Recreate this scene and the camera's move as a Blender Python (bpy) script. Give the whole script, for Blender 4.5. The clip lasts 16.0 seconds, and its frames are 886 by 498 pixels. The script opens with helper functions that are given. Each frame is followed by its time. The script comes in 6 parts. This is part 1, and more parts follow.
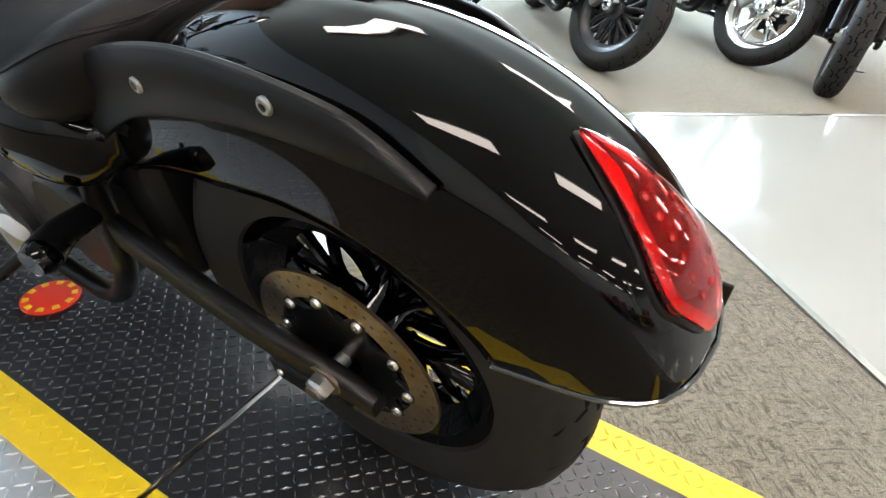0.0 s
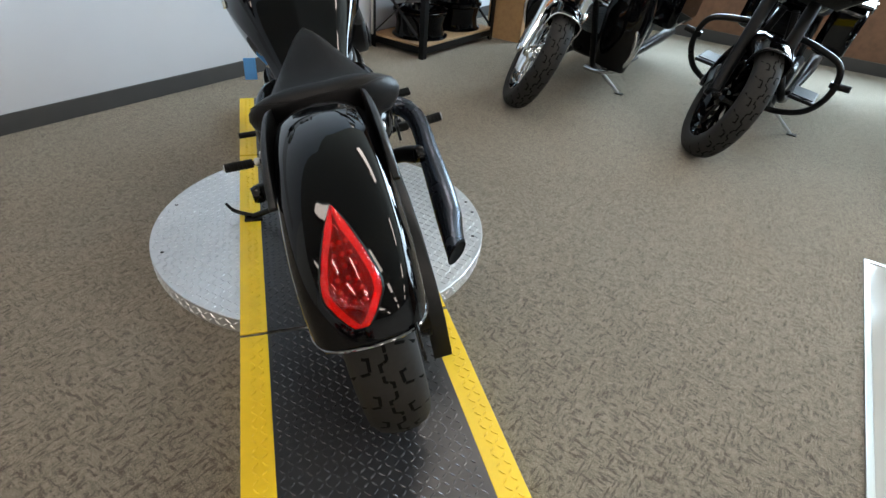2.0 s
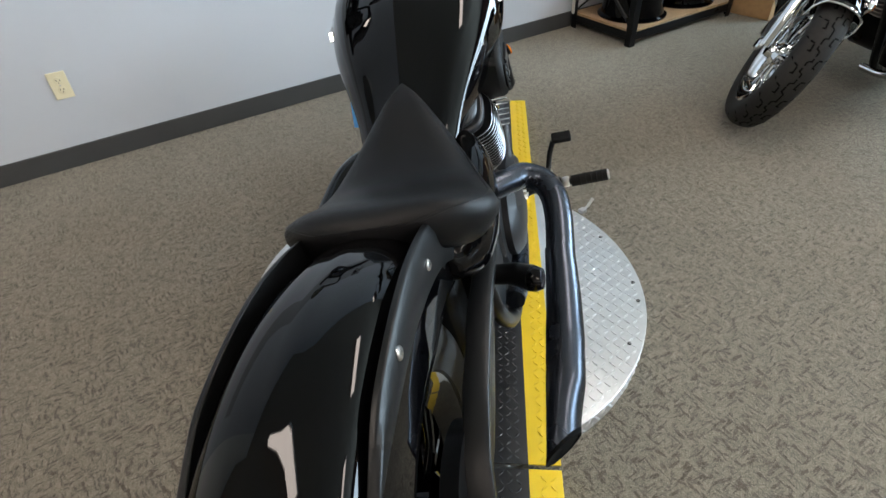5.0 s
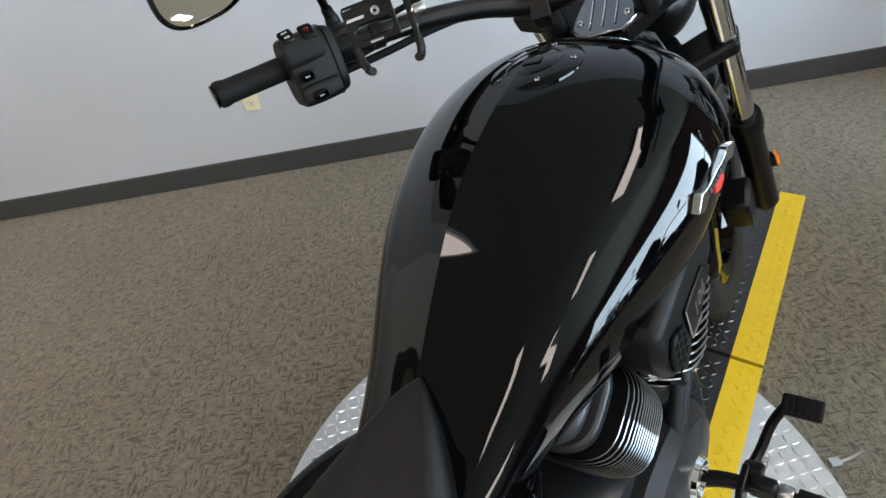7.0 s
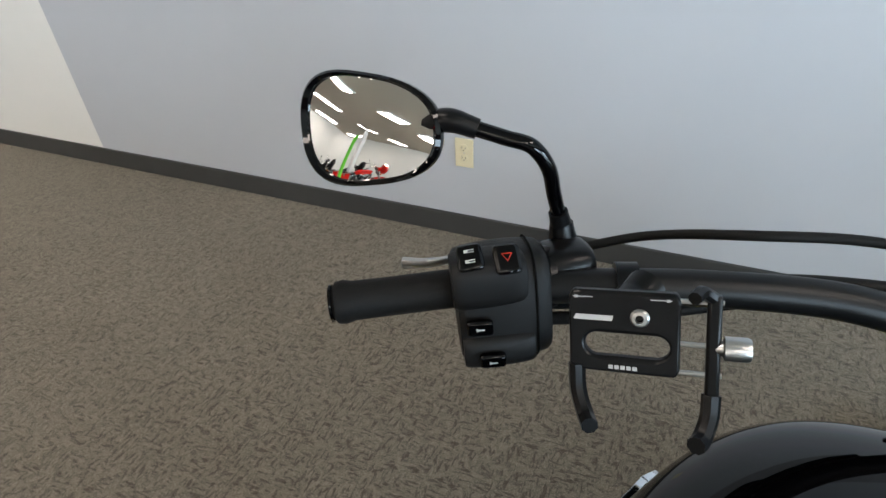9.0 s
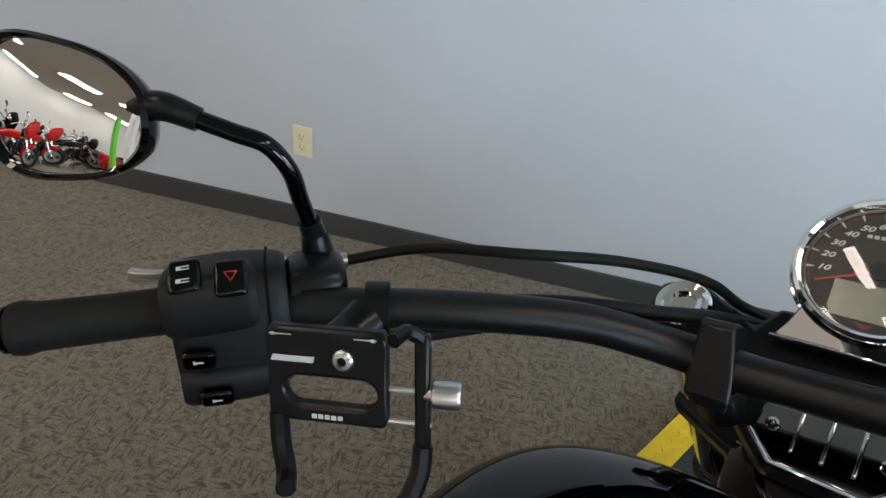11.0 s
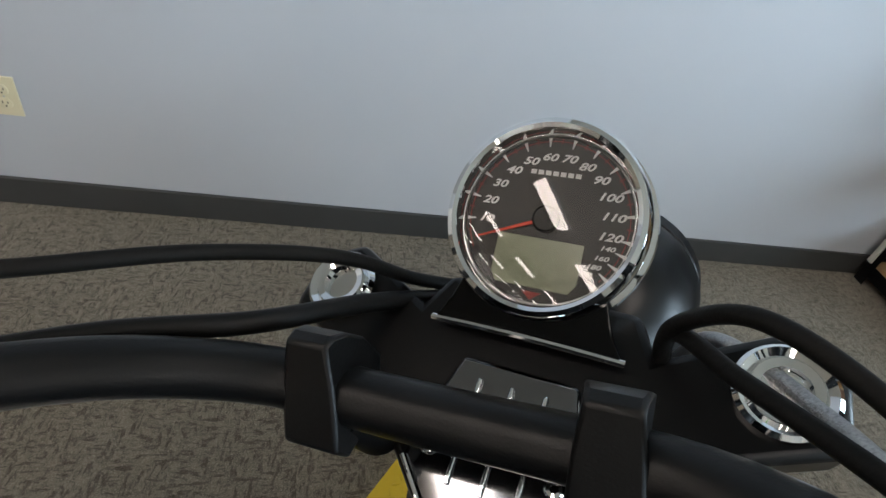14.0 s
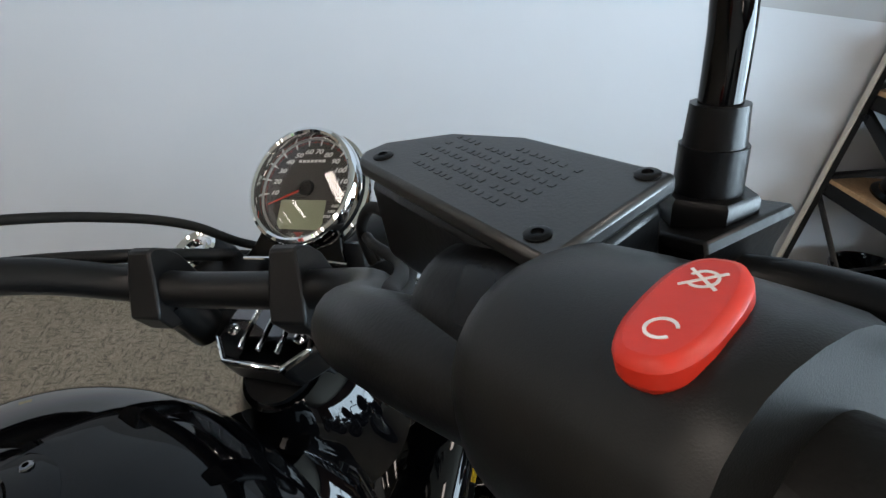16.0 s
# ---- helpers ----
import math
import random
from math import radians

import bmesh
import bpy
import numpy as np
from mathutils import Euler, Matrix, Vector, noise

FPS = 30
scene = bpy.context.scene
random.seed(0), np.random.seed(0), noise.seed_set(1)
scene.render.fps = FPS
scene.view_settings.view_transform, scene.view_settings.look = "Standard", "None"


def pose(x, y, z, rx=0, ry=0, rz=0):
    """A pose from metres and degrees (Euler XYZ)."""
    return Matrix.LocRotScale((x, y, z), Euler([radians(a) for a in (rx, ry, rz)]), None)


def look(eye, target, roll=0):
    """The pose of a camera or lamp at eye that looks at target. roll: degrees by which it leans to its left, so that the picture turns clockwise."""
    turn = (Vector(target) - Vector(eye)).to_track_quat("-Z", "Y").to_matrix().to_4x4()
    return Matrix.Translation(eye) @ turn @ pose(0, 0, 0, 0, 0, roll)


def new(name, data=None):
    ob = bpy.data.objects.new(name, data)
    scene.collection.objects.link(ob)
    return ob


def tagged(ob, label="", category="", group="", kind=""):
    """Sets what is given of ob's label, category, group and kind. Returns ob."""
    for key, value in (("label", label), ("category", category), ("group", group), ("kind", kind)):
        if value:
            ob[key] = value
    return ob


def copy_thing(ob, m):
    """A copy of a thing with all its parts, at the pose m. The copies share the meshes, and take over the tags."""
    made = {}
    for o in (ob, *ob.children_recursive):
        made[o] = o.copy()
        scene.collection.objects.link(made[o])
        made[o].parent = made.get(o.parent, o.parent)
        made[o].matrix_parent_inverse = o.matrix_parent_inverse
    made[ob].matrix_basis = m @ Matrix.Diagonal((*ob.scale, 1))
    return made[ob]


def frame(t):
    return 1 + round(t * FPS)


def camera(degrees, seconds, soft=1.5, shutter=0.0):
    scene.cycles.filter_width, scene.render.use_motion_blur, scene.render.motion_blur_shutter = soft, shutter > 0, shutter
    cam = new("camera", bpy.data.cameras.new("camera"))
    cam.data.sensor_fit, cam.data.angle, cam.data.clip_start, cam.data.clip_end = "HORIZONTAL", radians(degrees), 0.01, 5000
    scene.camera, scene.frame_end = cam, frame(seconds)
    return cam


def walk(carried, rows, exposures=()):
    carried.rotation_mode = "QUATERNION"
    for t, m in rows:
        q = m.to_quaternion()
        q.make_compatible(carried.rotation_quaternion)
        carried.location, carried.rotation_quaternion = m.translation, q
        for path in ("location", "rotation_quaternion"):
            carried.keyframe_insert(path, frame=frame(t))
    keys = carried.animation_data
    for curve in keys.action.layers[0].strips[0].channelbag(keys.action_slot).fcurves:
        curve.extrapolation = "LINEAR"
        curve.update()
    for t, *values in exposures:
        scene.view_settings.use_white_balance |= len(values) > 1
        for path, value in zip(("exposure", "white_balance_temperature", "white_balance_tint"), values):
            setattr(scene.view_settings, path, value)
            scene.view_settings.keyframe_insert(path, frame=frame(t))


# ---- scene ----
cam = camera(76.7, 16.0)
PATH = [
    (0, (-0.482, -0.341, 0.912), (0.984, 0.415, -0.22), 5.5),
    (0.5, (-0.4, -0.484, 1.007), (0.906, 0.495, -0.149), 6.4),
    (1, (-0.302, -0.568, 1.06), (0.76, 0.669, -0.099), 6.4),
    (1.5, (-0.198, -0.762, 1.146), (0.569, 0.69, 0.004), 5.8),
    (2, (-0.163, -1.008, 1.206), (0.382, 0.552, 0.078), 4.8),
    (2.5, (-0.166, -1.209, 1.251), (0.202, 0.402, 0.125), 3.2),
    (3, (-0.094, -1.213, 1.263), (0.174, 0.399, 0.111), 1.8),
    (3.2, (-0.059, -1.19, 1.252), (0.199, 0.419, 0.093), 1.6),
    (5.3, (0.158, -0.281, 1.271), (-0.132, 1.213, -0.027), -4.8),
    (5.5, (0.171, -0.194, 1.272), (-0.208, 1.261, -0.046), -6.0),
    (6, (0.198, 0.023, 1.267), (-0.391, 1.386, -0.072), -9.1),
    (6.5, (0.203, 0.249, 1.283), (-0.568, 1.518, -0.058), -11.1),
    (7, (0.225, 0.425, 1.294), (-0.726, 1.599, -0.016), -11.0),
    (7.5, (0.216, 0.548, 1.303), (-0.884, 1.612, 0.015), -7.5),
    (8, (0.124, 0.646, 1.306), (-1.174, 1.61, 0.129), -5.2),
    (8.2, (0.063, 0.684, 1.316), (-1.324, 1.568, 0.178), -6.0),
    (10.3, (-0.167, 0.806, 1.284), (-1.516, 1.564, 0.016), -0.5),
    (10.5, (-0.151, 0.823, 1.283), (-1.414, 1.731, 0.026), 4.3),
    (11, (-0.098, 0.876, 1.289), (-1.217, 2.023, 0.092), 8.2),
    (11.5, (-0.045, 0.923, 1.296), (-1.071, 2.187, 0.135), 8.4),
    (12, (-0.001, 0.951, 1.292), (-1.011, 2.234, 0.136), 8.2),
    (12.5, (0.005, 0.973, 1.301), (-0.95, 2.289, 0.137), 8.5),
    (13, (-0.005, 1.017, 1.298), (-0.864, 2.368, 0.1), 9.3),
    (13.5, (-0.036, 1.076, 1.261), (-0.775, 2.452, 0.012), 10.9),
    (14, (-0.051, 1.114, 1.239), (-0.669, 2.511, -0.052), 13.1),
    (14.5, (-0.035, 1.103, 1.253), (-0.563, 2.521, -0.054), 15.0),
    (15, (0.007, 1.057, 1.264), (-0.405, 2.56, 0.01), 17.7),
    (15.5, (0.078, 1.022, 1.282), (-0.277, 2.596, 0.1), 17.5),
    (16, (0.208, 1.0, 1.302), (-0.458, 2.562, 0.247), 8.9),
]
walk(cam, [(t, look(eye, target, roll)) for t, eye, target, roll in PATH], [(0, 1.0), (0.5, 0.82), (1, 0.6), (1.5, 0.44), (2, 0.34), (3, 0.18), (5.5, 0.42), (7, 0.36), (8, 0.3), (10.5, -0.02), (12.5, -0.22), (14, -0.12), (15, 0.02), (16, 0.12)])

# ---- light and world ----
world = bpy.data.worlds.new("world")
scene.world = world
world.use_nodes = True
wn = world.node_tree
sky = wn.nodes.new("ShaderNodeTexSky")
sky.sky_type, sky.sun_disc = "NISHITA", False
sky.sun_elevation, sky.sun_rotation = radians(40), radians(200)
wn.links.new(sky.outputs[0], wn.nodes["Background"].inputs[0])
wn.nodes["Background"].inputs[1].default_value = 0.12

# the long wall runs along ROOM's x; the room lies at its negative y
ROOM = pose(0, 3.02, 0, 0, 0, 36.87)
CEIL = 3.1


def area_lamp(name, m, sx, sy, watts, colour):
    d = bpy.data.lights.new(name, "AREA")
    d.shape, d.size, d.size_y, d.energy, d.color = "RECTANGLE", sx, sy, watts, colour
    ob = new(name, d)
    ob.matrix_world = m
    return ob


area_lamp("window_daylight", ROOM @ pose(3.40, -4.6, 1.55, 0, 90, 0), 1.7, 6.6, 690, (0.655, 0.845, 1.0))


# ---- materials ----
def mat(name, base, rough=0.5, metal=0.0, spec=0.5, coat=0.0, grain=0.0, gscale=60.0, wear=0.0, wscale=6.0, bump=0.0, bscale=200.0, rvar=0.0, second=None):
    """A principled surface whose colour varies at a fine and at a coarse scale, with relief."""
    m = bpy.data.materials.new(name)
    m.use_nodes = True
    nt = m.node_tree
    b = nt.nodes["Principled BSDF"]
    b.inputs["Base Color"].default_value = (*base, 1)
    b.inputs["Roughness"].default_value = rough
    b.inputs["Metallic"].default_value = metal
    b.inputs["Specular IOR Level"].default_value = spec
    b.inputs["Coat Weight"].default_value = coat
    b.inputs["Coat Roughness"].default_value = 0.03
    tc = nt.nodes.new("ShaderNodeTexCoord")
    def noise_tex(scale, detail=4):
        n = nt.nodes.new("ShaderNodeTexNoise")
        n.inputs["Scale"].default_value, n.inputs["Detail"].default_value = scale, detail
        nt.links.new(tc.outputs["Object"], n.inputs["Vector"])
        return n
    if grain or wear:
        g, w = noise_tex(gscale), noise_tex(wscale, 6)
        mix = nt.nodes.new("ShaderNodeMix")
        mix.data_type = "RGBA"
        dark = second or tuple(c * 0.45 for c in base)
        mix.inputs["A"].default_value, mix.inputs["B"].default_value = (*base, 1), (*dark, 1)
        add = nt.nodes.new("ShaderNodeMath")
        add.operation = "MULTIPLY_ADD"
        ramp1 = nt.nodes.new("ShaderNodeMapRange")
        ramp1.inputs["From Min"].default_value, ramp1.inputs["From Max"].default_value, ramp1.inputs["To Max"].default_value = 0.42, 0.72, grain
        ramp2 = nt.nodes.new("ShaderNodeMapRange")
        ramp2.inputs["From Min"].default_value, ramp2.inputs["From Max"].default_value, ramp2.inputs["To Max"].default_value = 0.45, 0.75, wear
        nt.links.new(g.outputs["Fac"], ramp1.inputs["Value"])
        nt.links.new(w.outputs["Fac"], ramp2.inputs["Value"])
        add.inputs[1].default_value = 1.0
        nt.links.new(ramp1.outputs[0], add.inputs[0])
        nt.links.new(ramp2.outputs[0], add.inputs[2])
        nt.links.new(add.outputs[0], mix.inputs["Factor"])
        nt.links.new(mix.outputs["Result"], b.inputs["Base Color"])
    if rvar:
        n = noise_tex(9.0, 5)
        r = nt.nodes.new("ShaderNodeMapRange")
        r.inputs["To Min"].default_value, r.inputs["To Max"].default_value = max(0.0, rough - rvar), min(1.0, rough + rvar)
        nt.links.new(n.outputs["Fac"], r.inputs["Value"])
        nt.links.new(r.outputs[0], b.inputs["Roughness"])
    if bump:
        n = noise_tex(bscale, 3)
        bp = nt.nodes.new("ShaderNodeBump")
        bp.inputs["Strength"].default_value, bp.inputs["Distance"].default_value = bump, 0.002
        nt.links.new(n.outputs["Fac"], bp.inputs["Height"])
        nt.links.new(bp.outputs[0], b.inputs["Normal"])
    return m


def glow(name, colour, strength):
    m = bpy.data.materials.new(name)
    m.use_nodes = True
    b = m.node_tree.nodes["Principled BSDF"]
    b.inputs["Base Color"].default_value = (0.8, 0.8, 0.8, 1)
    b.inputs["Emission Color"].default_value, b.inputs["Emission Strength"].default_value = (*colour, 1), strength
    return m


def glass(name, colour=(1, 1, 1), rough=0.0, ior=1.45):
    m = bpy.data.materials.new(name)
    m.use_nodes = True
    b = m.node_tree.nodes["Principled BSDF"]
    b.inputs["Base Color"].default_value = (*colour, 1)
    b.inputs["Transmission Weight"].default_value, b.inputs["Roughness"].default_value, b.inputs["IOR"].default_value = 1.0, rough, ior
    return m


def carpet_mat():
    """Short looped pile in greys and browns with dashes of darker yarn running both ways."""
    m = bpy.data.materials.new("carpet")
    m.use_nodes = True
    nt = m.node_tree
    b = nt.nodes["Principled BSDF"]
    b.inputs["Roughness"].default_value, b.inputs["Specular IOR Level"].default_value = 0.95, 0.1
    b.inputs["Sheen Weight"].default_value, b.inputs["Sheen Roughness"].default_value = 0.42, 0.4
    b.inputs["Sheen Tint"].default_value = (1.0, 0.90, 0.76, 1)
    tc = nt.nodes.new("ShaderNodeTexCoord")
    def tex(sx, sy, scale, detail=3):
        mp = nt.nodes.new("ShaderNodeMapping")
        mp.inputs["Scale"].default_value = (sx, sy, 1)
        mp.inputs["Rotation"].default_value = (0, 0, radians(-36.87))
        nt.links.new(tc.outputs["Object"], mp.inputs["Vector"])
        n = nt.nodes.new("ShaderNodeTexNoise")
        n.inputs["Scale"].default_value, n.inputs["Detail"].default_value, n.inputs["Distortion"].default_value = scale, detail, 0.6
        nt.links.new(mp.outputs[0], n.inputs["Vector"])
        return n
    def rng(src, lo, hi, to):
        r = nt.nodes.new("ShaderNodeMapRange")
        r.inputs["From Min"].default_value, r.inputs["From Max"].default_value, r.inputs["To Max"].default_value = lo, hi, to
        nt.links.new(src, r.inputs["Value"])
        return r.outputs[0]
    def mixed(fac, a, bb):
        x = nt.nodes.new("ShaderNodeMix")
        x.data_type = "RGBA"
        nt.links.new(fac, x.inputs["Factor"])
        if isinstance(a, tuple):
            x.inputs["A"].default_value = (*a, 1)
        else:
            nt.links.new(a, x.inputs["A"])
        x.inputs["B"].default_value = (*bb, 1)
        return x.outputs["Result"]
    # short dark dashes that run one way in some patches and the other way in the rest
    yarn_a, yarn_b = tex(21, 84, 1.45, 3), tex(76, 23, 1.45, 3)
    patch, fine, loop, blot = tex(1, 1, 19, 2), tex(1, 1, 330, 3), tex(1, 1, 62, 4), tex(1, 1, 1.6, 5)
    def both(x, y):
        n = nt.nodes.new("ShaderNodeMath")
        n.operation = "MULTIPLY"
        nt.links.new(x, n.inputs[0])
        nt.links.new(y, n.inputs[1])
        return n.outputs[0]
    one, other = rng(patch.outputs["Fac"], 0.45, 0.52, 1.0), rng(patch.outputs["Fac"], 0.55, 0.48, 1.0)
    c = mixed(rng(blot.outputs["Fac"], 0.35, 0.7, 0.55), (0.208, 0.184, 0.148), (0.137, 0.120, 0.094))
    c = mixed(rng(loop.outputs["Fac"], 0.40, 0.62, 0.62), c, (0.082, 0.071, 0.056))
    c = mixed(rng(fine.outputs["Fac"], 0.46, 0.70, 0.80), c, (0.34, 0.312, 0.248))
    c = mixed(both(rng(yarn_a.outputs["Fac"], 0.50, 0.62, 0.66), one), c, (0.044, 0.036, 0.028))
    c = mixed(both(rng(yarn_b.outputs["Fac"], 0.50, 0.62, 0.66), other), c, (0.046, 0.038, 0.030))
    nt.links.new(c, b.inputs["Base Color"])
    bp = nt.nodes.new("ShaderNodeBump")
    bp.inputs["Strength"].default_value, bp.inputs["Distance"].default_value = 0.8, 0.004
    nt.links.new(fine.outputs["Fac"], bp.inputs["Height"])
    nt.links.new(bp.outputs[0], b.inputs["Normal"])
    return m


CARPET = carpet_mat()
WALL = mat("wall_paint_grey_blue", (0.49, 0.52, 0.565), 0.75, grain=0.06, gscale=3, wear=0.05, bump=0.12, bscale=260, second=(0.43, 0.46, 0.50))
WHITE_WALL = mat("wall_paint_white", (0.78, 0.79, 0.77), 0.7, wear=0.08, bump=0.1, bscale=260, second=(0.66, 0.67, 0.65))
CEILING = mat("ceiling_board", (0.43, 0.395, 0.33), 0.9, grain=0.25, gscale=40, bump=0.3, bscale=90, second=(0.35, 0.32, 0.27))
BASE = mat("baseboard_vinyl", (0.045, 0.046, 0.046), 0.5, wear=0.3, bump=0.05, second=(0.07, 0.07, 0.068))
BROWN = mat("brown_panel", (0.17, 0.085, 0.045), 0.6, grain=0.4, gscale=20, wear=0.4)
TILE = mat("white_tile", (0.34, 0.34, 0.32), 0.13, wear=0.25, wscale=2, rvar=0.06, second=(0.36, 0.36, 0.34))
TRIMM = mat("aluminium_trim", (0.42, 0.42, 0.40), 0.28, 1.0, wear=0.4, bump=0.1, second=(0.4, 0.4, 0.39))
ALU = mat("aluminium_tread", (0.64, 0.645, 0.65), 0.34, 0.85, grain=0.3, gscale=38, wear=0.4, wscale=5, bump=0.08, bscale=160, rvar=0.10, second=(0.48, 0.485, 0.49))
BRIGHTTREAD = mat("aluminium_tread_top", (0.80, 0.805, 0.81), 0.34, 0.8, grain=0.3, gscale=45, wear=0.3, wscale=7, rvar=0.1, second=(0.55, 0.555, 0.56))
DARKTREAD = mat("dark_tread", (0.014, 0.0145, 0.016), 0.33, 0.0, grain=0.4, gscale=50, wear=0.5, bump=0.1, rvar=0.12, second=(0.018, 0.018, 0.019))
WORNTREAD = mat("worn_tread_top", (0.10, 0.103, 0.11), 0.25, 0.5, grain=0.6, gscale=60, wear=0.6, wscale=4, rvar=0.1, second=(0.022, 0.023, 0.024))
YELLOW = mat("yellow_paint", (0.80, 0.55, 0.008), 0.42, grain=0.10, gscale=70, wear=0.22, wscale=11, bump=0.08, bscale=180, second=(0.52, 0.34, 0.01))
GLOSS = mat("black_gloss_paint", (0.0010, 0.0010, 0.0013), 0.022, 0.0, spec=0.26)
BAND = mat("grey_band_paint", (0.30, 0.305, 0.315), 0.6, wear=0.25, wscale=3, bump=0.05, bscale=300, second=(0.27, 0.275, 0.285))
LID = mat("black_moulded_lid", (0.010, 0.010, 0.0105), 0.34, spec=0.75, grain=0.2, gscale=120, wear=0.3, bump=0.06, bscale=900, rvar=0.08, second=(0.016, 0.016, 0.0165))
SATIN = mat("black_satin_metal", (0.0035, 0.0036, 0.004), 0.30, 0.0, spec=0.2, wear=0.3, bump=0.05, bscale=500, rvar=0.08, second=(0.007, 0.007, 0.0075))
MATTE = mat("black_matte_metal", (0.004, 0.0042, 0.0046), 0.38, 0.0, spec=0.28, wear=0.3, bump=0.08, bscale=600, rvar=0.06, second=(0.009, 0.009, 0.0095))
PLASTIC = mat("black_plastic", (0.0035, 0.0035, 0.0036), 0.5, spec=0.24, bump=0.12, bscale=2600, wear=0.2, second=(0.008, 0.008, 0.008))
SWITCHGEAR = mat("black_switchgear_plastic", (0.0062, 0.0060, 0.0058), 0.36, spec=0.36, grain=0.2, gscale=90, wear=0.3, bump=0.08, bscale=2400, rvar=0.08, second=(0.012, 0.012, 0.012))
RUBBER = mat("black_rubber", (0.0055, 0.0053, 0.0052), 0.6, spec=0.15, grain=0.3, gscale=80, wear=0.4, bump=0.15, bscale=400, second=(0.010, 0.0097, 0.009))
TYRE = mat("tyre_rubber", (0.016, 0.0152, 0.0145), 0.7, spec=0.25, grain=0.3, gscale=80, wear=0.4, bump=0.15, bscale=400, second=(0.026, 0.025, 0.023))
GROOVE = mat("tyre_groove", (0.003, 0.003, 0.003), 0.9, spec=0.1)
LEATHER = mat("black_vinyl", (0.0042, 0.0042, 0.0047), 0.38, spec=0.2, bump=0.35, bscale=700, wear=0.3, rvar=0.06, second=(0.008, 0.008, 0.0085))
CHROME = mat("chrome", (0.82, 0.83, 0.84), 0.05, 1.0)
GRAPHITE = mat("graphite_engine_paint", (0.028, 0.0295, 0.033), 0.36, 0.35, wear=0.3, bump=0.06, bscale=400, rvar=0.08, second=(0.018, 0.019, 0.021))
PIPE = mat("dark_exhaust_metal", (0.050, 0.058, 0.074), 0.26, 0.85, wear=0.3, rvar=0.08, second=(0.030, 0.035, 0.046))
BLACKCHROME = mat("black_chrome", (0.22, 0.22, 0.23), 0.07, 1.0)
STEEL = mat("steel", (0.55, 0.55, 0.54), 0.3, 1.0, wear=0.4, bump=0.05, second=(0.36, 0.35, 0.33))
DISC = mat("brake_disc_steel", (0.42, 0.36, 0.29), 0.35, 1.0, grain=0.4, gscale=70, wear=0.6, wscale=18, second=(0.25, 0.17, 0.10))
FINS = mat("machined_fin_edge", (0.68, 0.69, 0.70), 0.28, 1.0, wear=0.2)
MIRROR = mat("mirror_glass", (0.86, 0.86, 0.85), 0.008, 1.0)
RED = mat("red_plastic", (0.62, 0.028, 0.012), 0.4, bump=0.05)
WHITE = mat("white_print", (0.75, 0.75, 0.74), 0.5)
ORANGE = mat("amber_lens", (0.85, 0.22, 0.01), 0.12, coat=0.8)
CARD = mat("cardboard", (0.40, 0.24, 0.11), 0.85, grain=0.25, gscale=30, wear=0.3)
WOOD = mat("particle_board", (0.40, 0.25, 0.13), 0.7, grain=0.5, gscale=90, wear=0.3)
IVORY = mat("ivory_plastic", (0.72, 0.66, 0.46), 0.35)
DIALRED = mat("dial_red_print", (0.24, 0.02, 0.016), 0.5)
GREYPRINT = mat("grey_print", (0.42, 0.42, 0.42), 0.5)
DARKSLOT = mat("dark_slot", (0.02, 0.02, 0.02), 0.6)
LCD = mat("lcd_glass", (0.30, 0.33, 0.23), 0.2, wear=0.15)
DIAL = mat("dial_face", (0.017, 0.014, 0.013), 0.45, grain=0.2, gscale=300, second=(0.011, 0.010, 0.010))
BLUE = mat("blue_card", (0.10, 0.36, 0.80), 0.5)
TAILRED = mat("tail_reflector", (0.80, 0.012, 0.012), 0.25, 0.2, bump=0.9, bscale=140, wear=0.3, wscale=60, second=(0.35, 0.0, 0.003))
LENSRED = glass("red_lens", (1.0, 0.05, 0.05), ior=1.45)
CLEAR = glass("clear_glass")
def thin_glass(name):
    """A thin pane: clear, with a sharp sheen that follows the angle."""
    m = bpy.data.materials.new(name)
    m.use_nodes = True
    nt = m.node_tree
    fr, mx, tr, gl = [nt.nodes.new("ShaderNode" + k) for k in ("Fresnel", "MixShader", "BsdfTransparent", "BsdfGlossy")]
    fr.inputs["IOR"].default_value = 1.75
    gl.inputs["Roughness"].default_value = 0.0
    nt.links.new(fr.outputs[0], mx.inputs[0])
    nt.links.new(tr.outputs[0], mx.inputs[1])
    nt.links.new(gl.outputs[0], mx.inputs[2])
    nt.links.new(mx.outputs[0], nt.nodes["Material Output"].inputs[0])
    return m


DOME = thin_glass("dial_lens")
PANE = glass("window_pane", (0.95, 0.98, 1.0))
GREEN = mat("green_paint", (0.12, 0.55, 0.03), 0.4)
LAMP = glow("lamp_diffuser", (1.03, 0.895, 0.80), 14.2)


